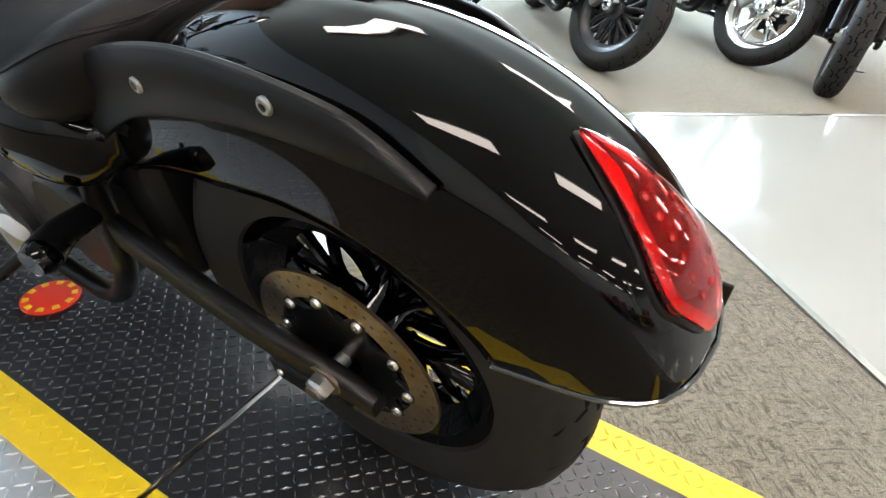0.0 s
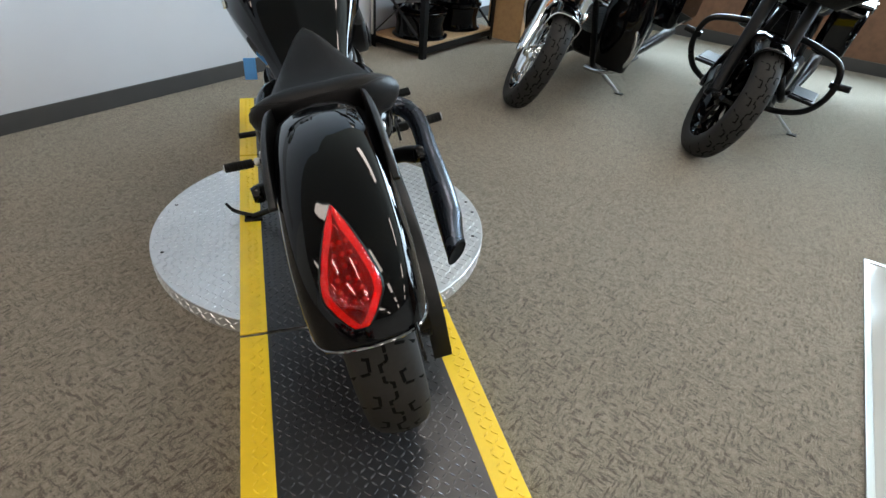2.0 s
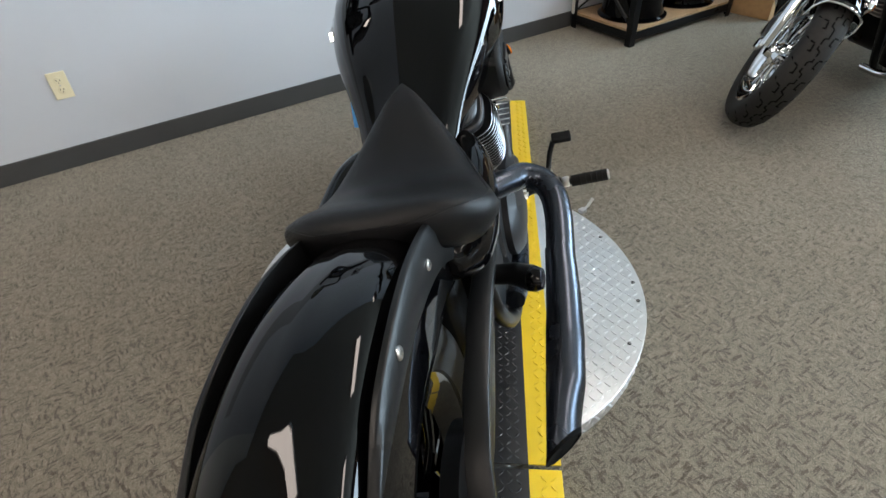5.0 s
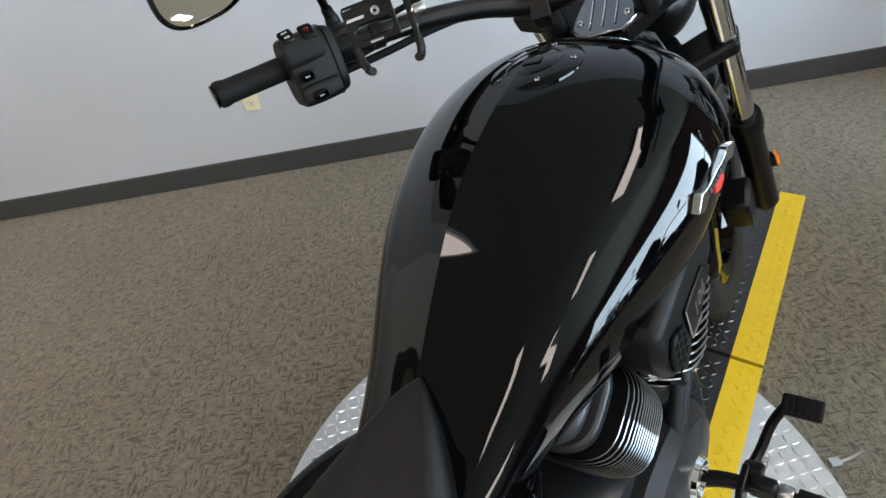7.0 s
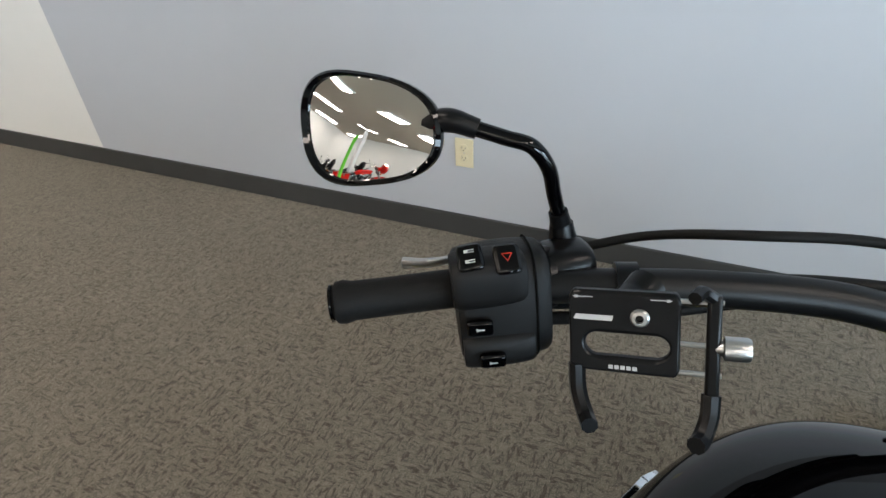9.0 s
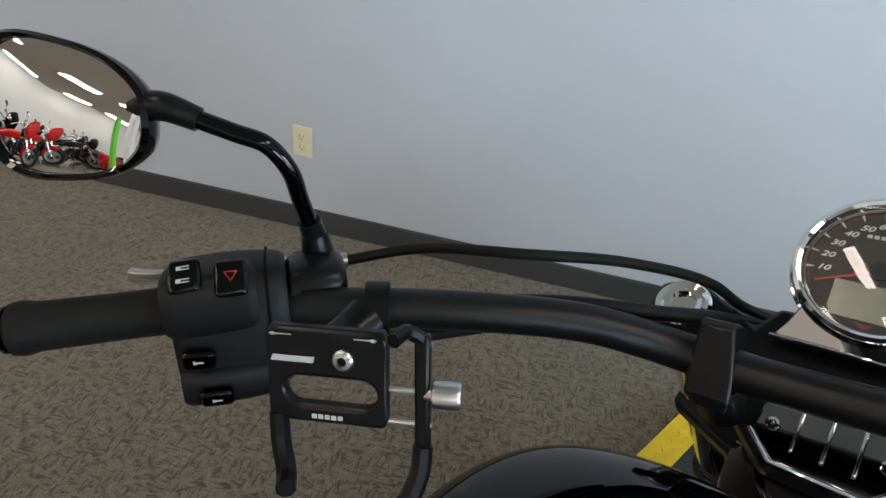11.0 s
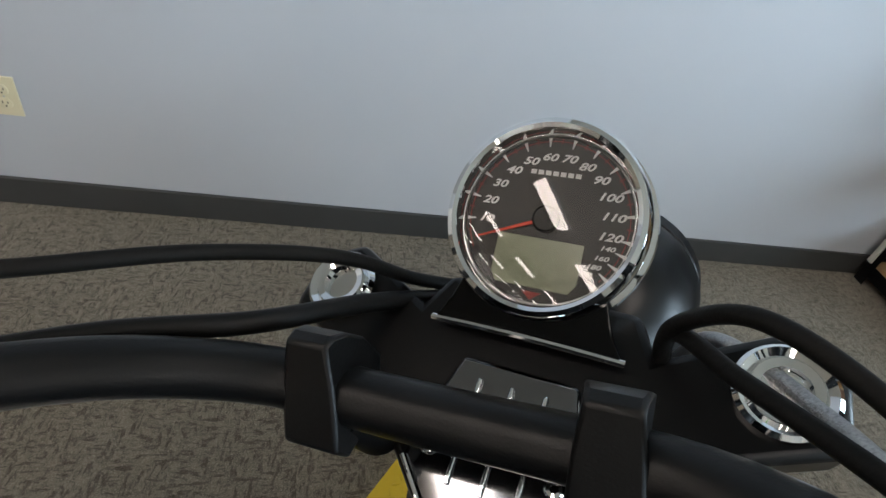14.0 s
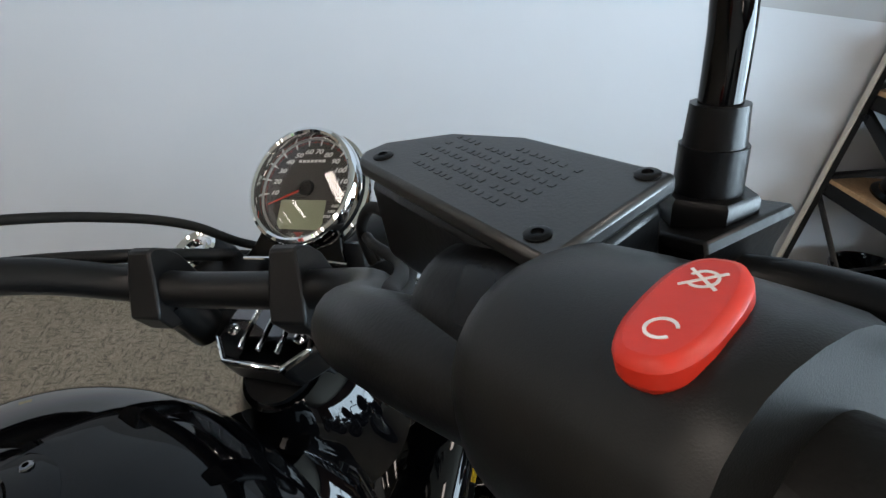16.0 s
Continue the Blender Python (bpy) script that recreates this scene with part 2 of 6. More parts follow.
# ---- tools ----
def part(name, bm, material, parent, label="", m=None, smooth=True, bevel=0.0, angle=35, solid=0.0):
    me = bpy.data.meshes.new(name)
    bmesh.ops.recalc_face_normals(bm, faces=bm.faces)
    bm.to_mesh(me)
    bm.free()
    for mm in material if isinstance(material, (list, tuple)) else [material]:
        me.materials.append(mm)
    ob = new(name, me)
    if smooth:
        me.polygons.foreach_set("use_smooth", [True] * len(me.polygons))
        me.set_sharp_from_angle(angle=radians(angle))
    if solid:
        md = ob.modifiers.new("thick", "SOLIDIFY")
        md.thickness, md.offset = solid, -1.0
    if bevel:
        md = ob.modifiers.new("edges", "BEVEL")
        md.width, md.segments, md.limit_method, md.angle_limit = bevel, 2, "ANGLE", radians(40)
        md.harden_normals = False
    if parent is not None:
        ob.parent = parent
        if m is not None:
            ob.matrix_basis = m
    elif m is not None:
        ob.matrix_world = m
    if label:
        ob["label"] = label
    return ob


def empty(name, m, label, category, group="", kind=""):
    ob = new(name)
    ob.empty_display_size = 0.1
    ob.matrix_world = m
    return tagged(ob, label, category, group, kind)


def box(bm, x0, x1, y0, y1, z0, z1, m=None):
    vs = [bm.verts.new(Vector(p) if m is None else m @ Vector(p)) for p in ((x0, y0, z0), (x1, y0, z0), (x1, y1, z0), (x0, y1, z0), (x0, y0, z1), (x1, y0, z1), (x1, y1, z1), (x0, y1, z1))]
    for f in ((0, 3, 2, 1), (4, 5, 6, 7), (0, 1, 5, 4), (1, 2, 6, 5), (2, 3, 7, 6), (3, 0, 4, 7)):
        bm.faces.new([vs[i] for i in f])
    return bm


def boxes(*args):
    bm = bmesh.new()
    for a in args:
        box(bm, *a)
    return bm


def spline(points, n):
    """n + 1 points evenly along a smooth curve through the given ones."""
    p = np.array(points, float)
    d = np.r_[0, np.cumsum(np.sqrt((np.diff(p, axis=0) ** 2).sum(1)) + 1e-9)]
    s = np.linspace(0, d[-1], n + 1)
    tang = np.gradient(p, d, axis=0)
    out = []
    for v in s:
        i = min(max(int(np.searchsorted(d, v, "right")) - 1, 0), len(d) - 2)
        h = d[i + 1] - d[i]
        t = (v - d[i]) / h
        out.append((2 * t**3 - 3 * t**2 + 1) * p[i] + (t**3 - 2 * t**2 + t) * h * tang[i] + (3 * t**2 - 2 * t**3) * p[i + 1] + (t**3 - t**2) * h * tang[i + 1])
    return [Vector(o) if p.shape[1] == 3 else o for o in out]


def loft(rings, closed=True, caps=True, bm=None):
    bm = bm or bmesh.new()
    rows = [[bm.verts.new(p) for p in r] for r in rings]
    n = len(rows[0])
    for a, b in zip(rows, rows[1:]):
        for i in range(n if closed else n - 1):
            j = (i + 1) % n
            bm.faces.new((a[i], a[j], b[j], b[i]))
    if caps and closed:
        bm.faces.new(rows[0][::-1])
        bm.faces.new(rows[-1])
    return bm


def tube(points, r, seg=14, n=None, bm=None, smooth_path=True, flat=1.0):
    """A round bar along a path; r is one radius or one for each given point."""
    path = spline(points, n or 8 * (len(points) - 1)) if smooth_path and len(points) > 2 else [Vector(p) for p in points]
    k = len(path)
    radii = np.interp(np.linspace(0, 1, k), np.linspace(0, 1, len(r)), r) if isinstance(r, (list, tuple)) else [r] * k
    rings, side = [], None
    for i, p in enumerate(path):
        d = (path[min(i + 1, k - 1)] - path[max(i - 1, 0)]).normalized()
        if side is None:
            side = d.orthogonal().normalized()
        side = (side - d * side.dot(d)).normalized()
        up = d.cross(side)
        rings.append([p + float(radii[i]) * (math.cos(a) * side + flat * math.sin(a) * up) for a in (2 * math.pi * j / seg for j in range(seg))])
    return loft(rings, bm=bm)


def lathe(profile, axis="x", seg=48, bm=None, m=None):
    """A ring of profile points (distance from the axis, place along it) turned round the axis."""
    bm = bm or bmesh.new()
    m = m or Matrix()
    rows = []
    for j in range(seg):
        a = 2 * math.pi * j / seg
        c, s = math.cos(a), math.sin(a)
        row = []
        for r, h in profile:
            p = {"x": (h, r * c, r * s), "y": (r * c, h, r * s), "z": (r * c, r * s, h)}[axis]
            row.append(bm.verts.new(m @ Vector(p)))
        rows.append(row)
    for j in range(seg):
        a, b = rows[j], rows[(j + 1) % seg]
        for i in range(len(profile) - 1):
            bm.faces.new((a[i], a[i + 1], b[i + 1], b[i]))
    return bm


def solid_lathe(profile, axis="x", seg=48, bm=None, m=None):
    """As lathe, with the ends of the profile drawn in to the axis."""
    p = [(0.0002, profile[0][1]), *profile, (0.0002, profile[-1][1])]
    bm = lathe(p, axis, seg, bm, m)
    bmesh.ops.remove_doubles(bm, verts=bm.verts, dist=0.0001)
    return bm


def plate(outline, z0, z1, m=None, bm=None):
    """A flat plate of the given outline (x, y) between two heights."""
    bm = bm or bmesh.new()
    m = m or Matrix()
    a = [bm.verts.new(m @ Vector((x, y, z0))) for x, y in outline]
    b = [bm.verts.new(m @ Vector((x, y, z1))) for x, y in outline]
    bm.faces.new(a[::-1])
    bm.faces.new(b)
    for i in range(len(a)):
        j = (i + 1) % len(a)
        bm.faces.new((a[i], a[j], b[j], b[i]))
    return bm


def bolt(m, r=0.007, h=0.004, bm=None):
    """A button-head screw with a socket."""
    return lathe([(r * 0.42, h * 0.35), (r * 0.45, h), (r * 0.8, h * 0.9), (r, h * 0.45), (r, -h)], "z", 14, bm, m)


def aim(p, d):
    """A pose at p whose z points along d."""
    return Matrix.Translation(p) @ Vector(d).to_track_quat("Z", "Y").to_matrix().to_4x4()


def text_part(name, body, size, material, parent, m, label="", depth=0.0004, shear=0.0, align="CENTER", bold=0.012):
    cu = bpy.data.curves.new(name, "FONT")
    cu.body, cu.size, cu.extrude, cu.align_x, cu.align_y, cu.shear = body, size, depth, align, "CENTER", shear
    cu.resolution_u, cu.offset = 3, size * bold
    tmp = bpy.data.objects.new(name, cu)
    me = bpy.data.meshes.new_from_object(tmp)
    bpy.data.objects.remove(tmp)
    me.materials.append(material)
    ob = new(name, me)
    ob.parent, ob.matrix_basis = parent, m
    if label:
        ob["label"] = label
    return ob


# ---- the room ----
def setting(name, bm, material, label, category, m=ROOM, kind="structure", smooth=False, bevel=0.0):
    return tagged(part(name, bm, material, None, m=m, smooth=smooth, bevel=bevel), label, category, kind=kind)


A0, A1, B0 = -12.6, 3.46, -13.5
floor = setting("floor", boxes((A0, A1, B0, 0, -0.1, 0)), CARPET, "grey-brown patterned loop-pile carpet on the showroom floor", "floor")
# the tiled aisle's corner lies a little askew to the walls
TA, TB, TS = (0.0, -3.485), -4.40, 0.736
setting("floor_tile", plate([TA, (TS, B0), (A0, B0), (A0, TB)], 0.0005, 0.004), TILE, "glossy white tiled aisle floor beside the carpet", "floor")
tr = empty("trim", ROOM, "shiny aluminium edging strip between carpet and tile", "trim", kind="structure")
part("strip", plate([TA, (A0, TB), (A0, TB + 0.022), (TA[0] + 0.022, TA[1] + 0.022)], 0.0006, 0.008), TRIMM, tr, bevel=0.002)
part("strip", plate([TA, (TA[0] + 0.022, TA[1] + 0.022), (TS + 0.022, B0), (TS, B0)], 0.0006, 0.0082), TRIMM, tr, bevel=0.002)
WB = -4.12
setting("wall_north", boxes((WB, A1 + 0.2, 0, 0.2, 0, CEIL)), WALL, "grey-blue painted showroom wall", "wall")
setting("wall_north_white", boxes((A0 - 0.2, WB, 0, 0.2, 0, CEIL)), WHITE_WALL, "white painted stretch of the showroom wall", "wall")
setting("trim_band", boxes((WB + 0.5, A1, -0.0025, 0, 1.142, 1.50)), BAND, "darker grey painted band along the upper wall", "trim")
setting("baseboard", boxes((A0, A1, -0.012, 0, 0, 0.095)), BASE, "dark grey vinyl baseboard along the wall", "baseboard", bevel=0.003)
setting("wall_west", boxes((A0 - 0.2, A0, B0, 0, 0, CEIL)), WHITE_WALL, "white showroom wall", "wall")
setting("wall_south", boxes((A0 - 0.2, A1 + 0.2, B0 - 0.2, B0, 0, CEIL)), WHITE_WALL, "white showroom wall", "wall")
setting("ceiling", boxes((A0 - 0.2, A1 + 0.2, B0 - 0.2, 0.2, CEIL, CEIL + 0.15)), CEILING, "cream showroom ceiling", "ceiling")
# the window wall behind the row of parked motorcycles
WZ0, WZ1, WY0, WY1 = 0.72, 2.45, -8.0, -1.2
setting("wall_east", boxes((A1, A1 + 0.2, B0, 0, 0, WZ0), (A1, A1 + 0.2, B0, 0, WZ1, CEIL), (A1, A1 + 0.2, WY1, 0, WZ0, WZ1), (A1, A1 + 0.2, B0, WY0, WZ0, WZ1)), BROWN, "brown panelled wall under the showroom windows", "wall")
win = empty("window_1", ROOM, "wide showroom window with white frame", "window", kind="structure")
part("window_sill", boxes((A1 - 0.1, A1 + 0.16, WY0, WY1, WZ0, WZ0 + 0.035)), WHITE_WALL, win, bevel=0.004)
fr = bmesh.new()
box(fr, A1 + 0.04, A1 + 0.12, WY0, WY1, WZ1 - 0.06, WZ1)
box(fr, A1 + 0.04, A1 + 0.12, WY0, WY1, WZ0 + 0.035, WZ0 + 0.09)
for i in range(5):
    y = WY0 + (WY1 - WY0) * i / 4
    box(fr, A1 + 0.04, A1 + 0.12, max(WY0, y - 0.035), min(WY1, y + 0.035), WZ0 + 0.09, WZ1 - 0.06)
part("window_frame", fr, WHITE_WALL, win, bevel=0.004)
for i in range(4):
    y0, y1 = WY0 + (WY1 - WY0) * i / 4 + 0.035, WY0 + (WY1 - WY0) * (i + 1) / 4 - 0.035
    p = part("pane", boxes((A1 + 0.075, A1 + 0.081, y0, y1, WZ0 + 0.09, WZ1 - 0.06)), PANE, win)
    p.visible_shadow = False
setting("baseboard_east", boxes((A1 - 0.012, A1, B0, -0.012, 0, 0.1)), BASE, "dark baseboard under the window wall", "baseboard")
setting("ground", boxes((A1 + 0.2, 60, -60, 60, -0.3, -0.2)), mat("asphalt", (0.16, 0.165, 0.17), 0.9, grain=0.4), "grey parking lot outside the window", "ground")


def ceiling_light(a, b):
    e = empty("ceiling_light", ROOM @ pose(a, b, CEIL), "white fluorescent strip fixture, switched on, on the ceiling", "ceiling light", "ceiling strip lights")
    part("frame", boxes((-0.195, 0.195, -0.66, 0.66, -0.045, 0)), WHITE_WALL, e, bevel=0.006)
    part("diffuser", boxes((-0.16, 0.16, -0.62, 0.62, -0.075, -0.0455)), LAMP, e, bevel=0.02)
    return e


first = ceiling_light(-11.75, -2.0)
for i in range(5):
    for j in range(5):
        if i or j:
            copy_thing(first, ROOM @ pose(-11.75 + 2.95 * i, -2.0 - 2.4 * j, CEIL))

# wall socket
so = empty("wall_outlet", ROOM @ pose(-2.12, -0.001, 0.366), "ivory duplex electrical outlet on the grey-blue wall", "outlet")
part("cover_plate", boxes((-0.036, 0.036, -0.006, 0, -0.058, 0.058)), IVORY, so, bevel=0.003)
for z in (-0.02, 0.02):
    part("receptacle", solid_lathe([(0.0165, -0.0058), (0.0165, -0.0085), (0.015, -0.0092)], "y", 20, m=pose(0, 0, z)), IVORY, so)
    part("slot", boxes((-0.0075, -0.0055, -0.0096, -0.0088, z, z + 0.008), (0.0055, 0.0075, -0.0096, -0.0088, z, z + 0.007), (-0.002, 0.002, -0.0096, -0.0088, z - 0.009, z - 0.005)), DARKSLOT, so)
part("screw", bolt(aim((0, -0.006, 0), (0, -1, 0)), 0.003, 0.0012), STEEL, so)

# ---- turntable and ramp under the motorcycle ----
def lozenges(inside, x0, x1, y0, y1, z, pitch=0.027, length=0.0115, width=0.0040, height=0.002):
    """Raised lozenges of tread plate, turned to and fro, on all places that are inside."""
    verts, faces = [], []
    nx, ny = int((x1 - x0) / pitch) + 1, int((y1 - y0) / pitch) + 1
    for i in range(nx):
        for j in range(ny):
            x, y = x0 + i * pitch, y0 + j * pitch
            if not inside(x, y):
                continue
            a = radians(45 if (i + j) % 2 else -45) + 0.03 * math.sin(12.9 * i + 78.2 * j)
            c, s = math.cos(a), math.sin(a)
            k = len(verts)
            for lx, ly, lz in ((-length, 0, 0), (0, -width, 0), (length, 0, 0), (0, width, 0), (-length * 0.55, 0, height), (length * 0.55, 0, height)):
                verts.append((x + c * lx - s * ly, y + s * lx + c * ly, z + lz))
            faces += [(k, k + 1, k + 5, k + 4), (k + 1, k + 2, k + 5), (k + 2, k + 3, k + 4, k + 5), (k + 3, k, k + 4)]
    me = bpy.data.meshes.new("tread")
    me.from_pydata(verts, [], faces)
    return me


def mesh_part(name, me, material, parent, kind=""):
    me.materials.append(material)
    ob = new(name, me)
    ob.parent = parent
    return tagged(ob, kind=kind)


DC, DR, DZ = 0.866, 0.61, 0.055
turn = empty("turntable", pose(0, DC, 0), "round aluminium tread-plate turntable on the carpet", "turntable")
part("top_plate", solid_lathe([(DR - 0.002, DZ - 0.004), (DR, DZ - 0.002), (DR - 0.002, DZ)], "z", 128), ALU, turn)
part("rim", lathe([(DR - 0.012, 0.0), (DR - 0.003, 0.0), (DR - 0.003, DZ - 0.0045), (DR - 0.012, DZ - 0.0045), (DR - 0.012, 0.0)], "z", 128), ALU, turn)
mesh_part("tread", lozenges(lambda x, y: x * x + y * y < (DR - 0.012) ** 2 and abs(x) > 0.315, -DR, DR, -DR, DR, DZ, pitch=0.0225, length=0.0118, width=0.0034, height=0.0022), BRIGHTTREAD, turn, "stuff")
vs, fs = [], []
for i in range(140):
    for row, zz in enumerate((0.014, 0.034)):
        a = 2 * math.pi * (i + 0.5 * row) / 140
        k = len(vs)
        sl = 0.008 if (i + row) % 2 else -0.008
        for da, dz, dr in ((-0.018, -sl, 0), (0.0, -0.0045, 0), (0.018, sl, 0), (0.0, 0.0045, 0), (0.0, 0.0, 0.004)):
            vs.append(((DR - 0.003 + dr) * math.cos(a + da), (DR - 0.003 + dr) * math.sin(a + da), zz + dz))
        fs += [(k, k + 1, k + 4), (k + 1, k + 2, k + 4), (k + 2, k + 3, k + 4), (k + 3, k, k + 4)]
me = bpy.data.meshes.new("rim_tread")
me.from_pydata(vs, [], fs)
mesh_part("rim_tread", me, BRIGHTTREAD, turn, "stuff")
for x, y in ((0.586, 0.031), (0.586, -0.05), (0.52, 0.26), (0.53, -0.22), (-0.54, 0.2), (-0.56, -0.12)):
    part("screw", bolt(pose(x, y, DZ), 0.006, 0.002), SATIN, turn)

TW, TZ = 0.308, 0.06


# stop pin standing out of the turntable's edge
pin = part("stop_bracket", boxes((-0.012, 0.012, -0.010, 0.010, 0.0, 0.014)), STEEL, turn, m=pose(0.475, 1.272 - DC, DZ + 0.0005, 0, 0, 38), bevel=0.002)
part("stop_pin", tube([(0.012, 0.0, 0.010), (0.030, 0.002, 0.016), (0.052, 0.004, 0.036)], [0.005, 0.0055, 0.006], 12), STEEL, pin)


def ramp(y0, y1, label):
    e = empty("ramp_section", pose(0, y0, 0), label, "ramp", "ramp sections")
    n = y1 - y0 - 0.006
    z0 = DZ + 0.0005 if y0 > 0 and y1 < 2 else 0.0
    part("deck", boxes((-TW + 0.075, TW - 0.075, 0, n, z0, TZ)), DARKTREAD, e, bevel=0.001)
    for x0 in (-TW, TW - 0.075):
        st = part("edge_stripe", boxes((x0, x0 + 0.075, 0, n, z0, TZ)), YELLOW, e, "yellow painted tread edge", bevel=0.001)
        mesh_part("tread", lozenges(lambda x, y: x0 + 0.014 < x < x0 + 0.061 and 0.012 < y < n - 0.012, x0 + 0.0105, x0 + 0.075, 0.014, n, TZ, pitch=0.0215, length=0.0105, width=0.0036, height=0.0024), YELLOW, st, "stuff")
    mesh_part("tread", lozenges(lambda x, y: abs(x) < TW - 0.087 and 0.012 < y < n - 0.012, -TW + 0.0885, TW, 0.014, n, TZ, pitch=0.0195, length=0.0096, width=0.0031), WORNTREAD, e, "stuff")
    return e


ramp(0.269, 1.467, "black tread-plate deck with yellow edges across the turntable")
ramp(1.473, 2.22, "black tread-plate ramp section with yellow edges")
ramp(-1.35, 0.263, "black tread-plate ramp section with yellow edges")

# ---- the motorcycle ----
BIKE = pose(0.0875, 0, TZ + 0.001, 0, 0, -2.15) @ pose(0, 0, 0, 0, -12.5, 0)
FORK = pose(-0.008, 1.255, 0.93, 29, 0, 0) @ pose(0, 0, 0, 0, 0, 9)
bike = empty("motorcycle", BIKE, "gloss black cruiser motorcycle leaning on its side stand", "motorcycle")
RR = 0.322


def wheel(name, parent, m, radius, width, rim_r, spokes, rim_mat, disc_x, disc_r, belt=0.0):
    w = part(name, lathe([(rim_r - 0.012, -width * 0.36), (rim_r + 0.012, -width * 0.40), (rim_r + 0.012, -width * 0.36), (rim_r - 0.004, -width * 0.25), (rim_r - 0.03, -width * 0.12), (rim_r - 0.03, width * 0.12), (rim_r - 0.004, width * 0.25), (rim_r + 0.012, width * 0.36), (rim_r + 0.012, width * 0.40), (rim_r - 0.012, width * 0.36), (rim_r - 0.042, width * 0.14), (rim_r - 0.042, -width * 0.14), (rim_r - 0.012, -width * 0.36)], "x", 64), rim_mat, parent, m=m)
    h = width / 2
    part("tyre", lathe([(rim_r, -h * 0.62), (rim_r + 0.01, -h * 0.86), (rim_r + (radius - rim_r) * 0.5, -h * 1.0), (radius - 0.030, -h * 0.93), (radius - 0.012, -h * 0.7), (radius - 0.003, -h * 0.36), (radius, 0), (radius - 0.003, h * 0.36), (radius - 0.012, h * 0.7), (radius - 0.030, h * 0.93), (rim_r + (radius - rim_r) * 0.5, h * 1.0), (rim_r + 0.01, h * 0.86), (rim_r, h * 0.62)], "x", 96), TYRE, w)
    # grooves show as dark raised-edge sipes laid into the tread
    bm = bmesh.new()
    def on(x, a, up=0.0006):
        q = abs(x) / h
        r = np.interp(q, [0, 0.36, 0.7, 0.93], [radius, radius - 0.003, radius - 0.012, radius - 0.030]) + up
        return Vector((x, r * math.cos(a), r * math.sin(a)))
    for i in range(22):
        a = 2 * math.pi * i / 22
        for sgn in (-1, 1):
            o = a + (0.14 if sgn > 0 else 0)
            # a shoulder groove, its hook, and one limb of the stepped groove along the middle
            ways = [[(0.40, 0.06), (0.64, 0.075), (0.92, 0.12)], [(0.40, 0.05), (0.36, -0.045)], [(0.36, -0.03), (0.52, -0.04)], [(-0.10, 0.0), (0.10, 0.02)], [(0.11, 0.01), (0.10, 0.145)]]
            for way in ways:
                for (xa, aa), (xb, ab) in zip(way, way[1:]):
                    along = Vector((h * (xb - xa), radius * (ab - aa))).normalized()
                    dx, da = -along.y * 0.0033 / h, along.x * 0.0033 / radius
                    bm.faces.new([bm.verts.new(on(sgn * h * (xx + k * dx), o + av + k * da)) for xx, av, k in ((xa, aa, -1), (xb, ab, -1), (xb, ab, 1), (xa, aa, 1))])
    tagged(part("tread_groove", bm, GROOVE, w, smooth=False), kind="stuff")
    part("hub", solid_lathe([(0.03, -0.085), (0.036, -0.06), (0.055, -0.045), (0.045, 0), (0.055, 0.045), (0.036, 0.06), (0.03, 0.085)], "x", 32), rim_mat, w)
    for i in range(spokes):
        a = 2 * math.pi * i / spokes
        c, s = math.cos(a), math.sin(a)
        for off in (-0.22, 0.22):
            ca, sa = math.cos(a + off), math.sin(a + off)
            pts = [(0.018, 0.045 * c, 0.045 * s), (0.02, 0.5 * (rim_r) * (c * 0.6 + ca * 0.4), 0.5 * rim_r * (s * 0.6 + sa * 0.4)), (0.008, (rim_r - 0.025) * ca, (rim_r - 0.025) * sa)]
            for sg in (-1, 1):
                part("spoke", tube([(sg * p[0], p[1], p[2]) for p in pts], [0.014, 0.011, 0.014], 8, 8, flat=0.7), rim_mat, w)
    if disc_r:
        d = part("brake_disc", lathe([(disc_r - 0.042, disc_x - 0.0025), (disc_r, disc_x - 0.0025), (disc_r, disc_x + 0.0025), (disc_r - 0.042, disc_x + 0.0025), (disc_r - 0.042, disc_x - 0.0025)], "x", 72), DISC, w, "brown-tinged drilled steel brake disc")
        bm = bmesh.new()
        sd = -1 if disc_x < 0 else 1
        for i in range(60):
            a = 2 * math.pi * i / 60
            r = disc_r - 0.008 - 0.008 * (i % 3)
            bolt(aim((disc_x + sd * 0.0022, r * math.cos(a), r * math.sin(a)), (sd, 0, 0)), 0.0028, 0.0006, bm)
        tagged(part("drill_hole", bm, DARKSLOT, d, smooth=False), kind="stuff")
        star = []
        for i in range(40):
            a = 2 * math.pi * i / 40
            r = disc_r - 0.036 if (i % 4) in (0, 1) else disc_r - 0.062
            star.append((r * math.cos(a), r * math.sin(a)))
        part("carrier", plate(star, -0.003, 0.003, pose(disc_x, 0, 0, 90, 0, 90)), SATIN, w, bevel=0.001)
        for i in range(10):
            a = 2 * math.pi * (i * 4 + 0.5) / 40
            r = disc_r - 0.047
            part("bolt", bolt(aim((disc_x + sd * 0.003, -r * math.cos(a) if 0 else r * math.cos(a), r * math.sin(a)), (sd, 0, 0)), 0.008, 0.005), STEEL, w)
    if belt:
        part("pulley", solid_lathe([(0.10, belt - 0.012), (0.135, belt - 0.014), (0.135, belt + 0.014), (0.10, belt + 0.012)], "x", 64), SATIN, w)
    return w


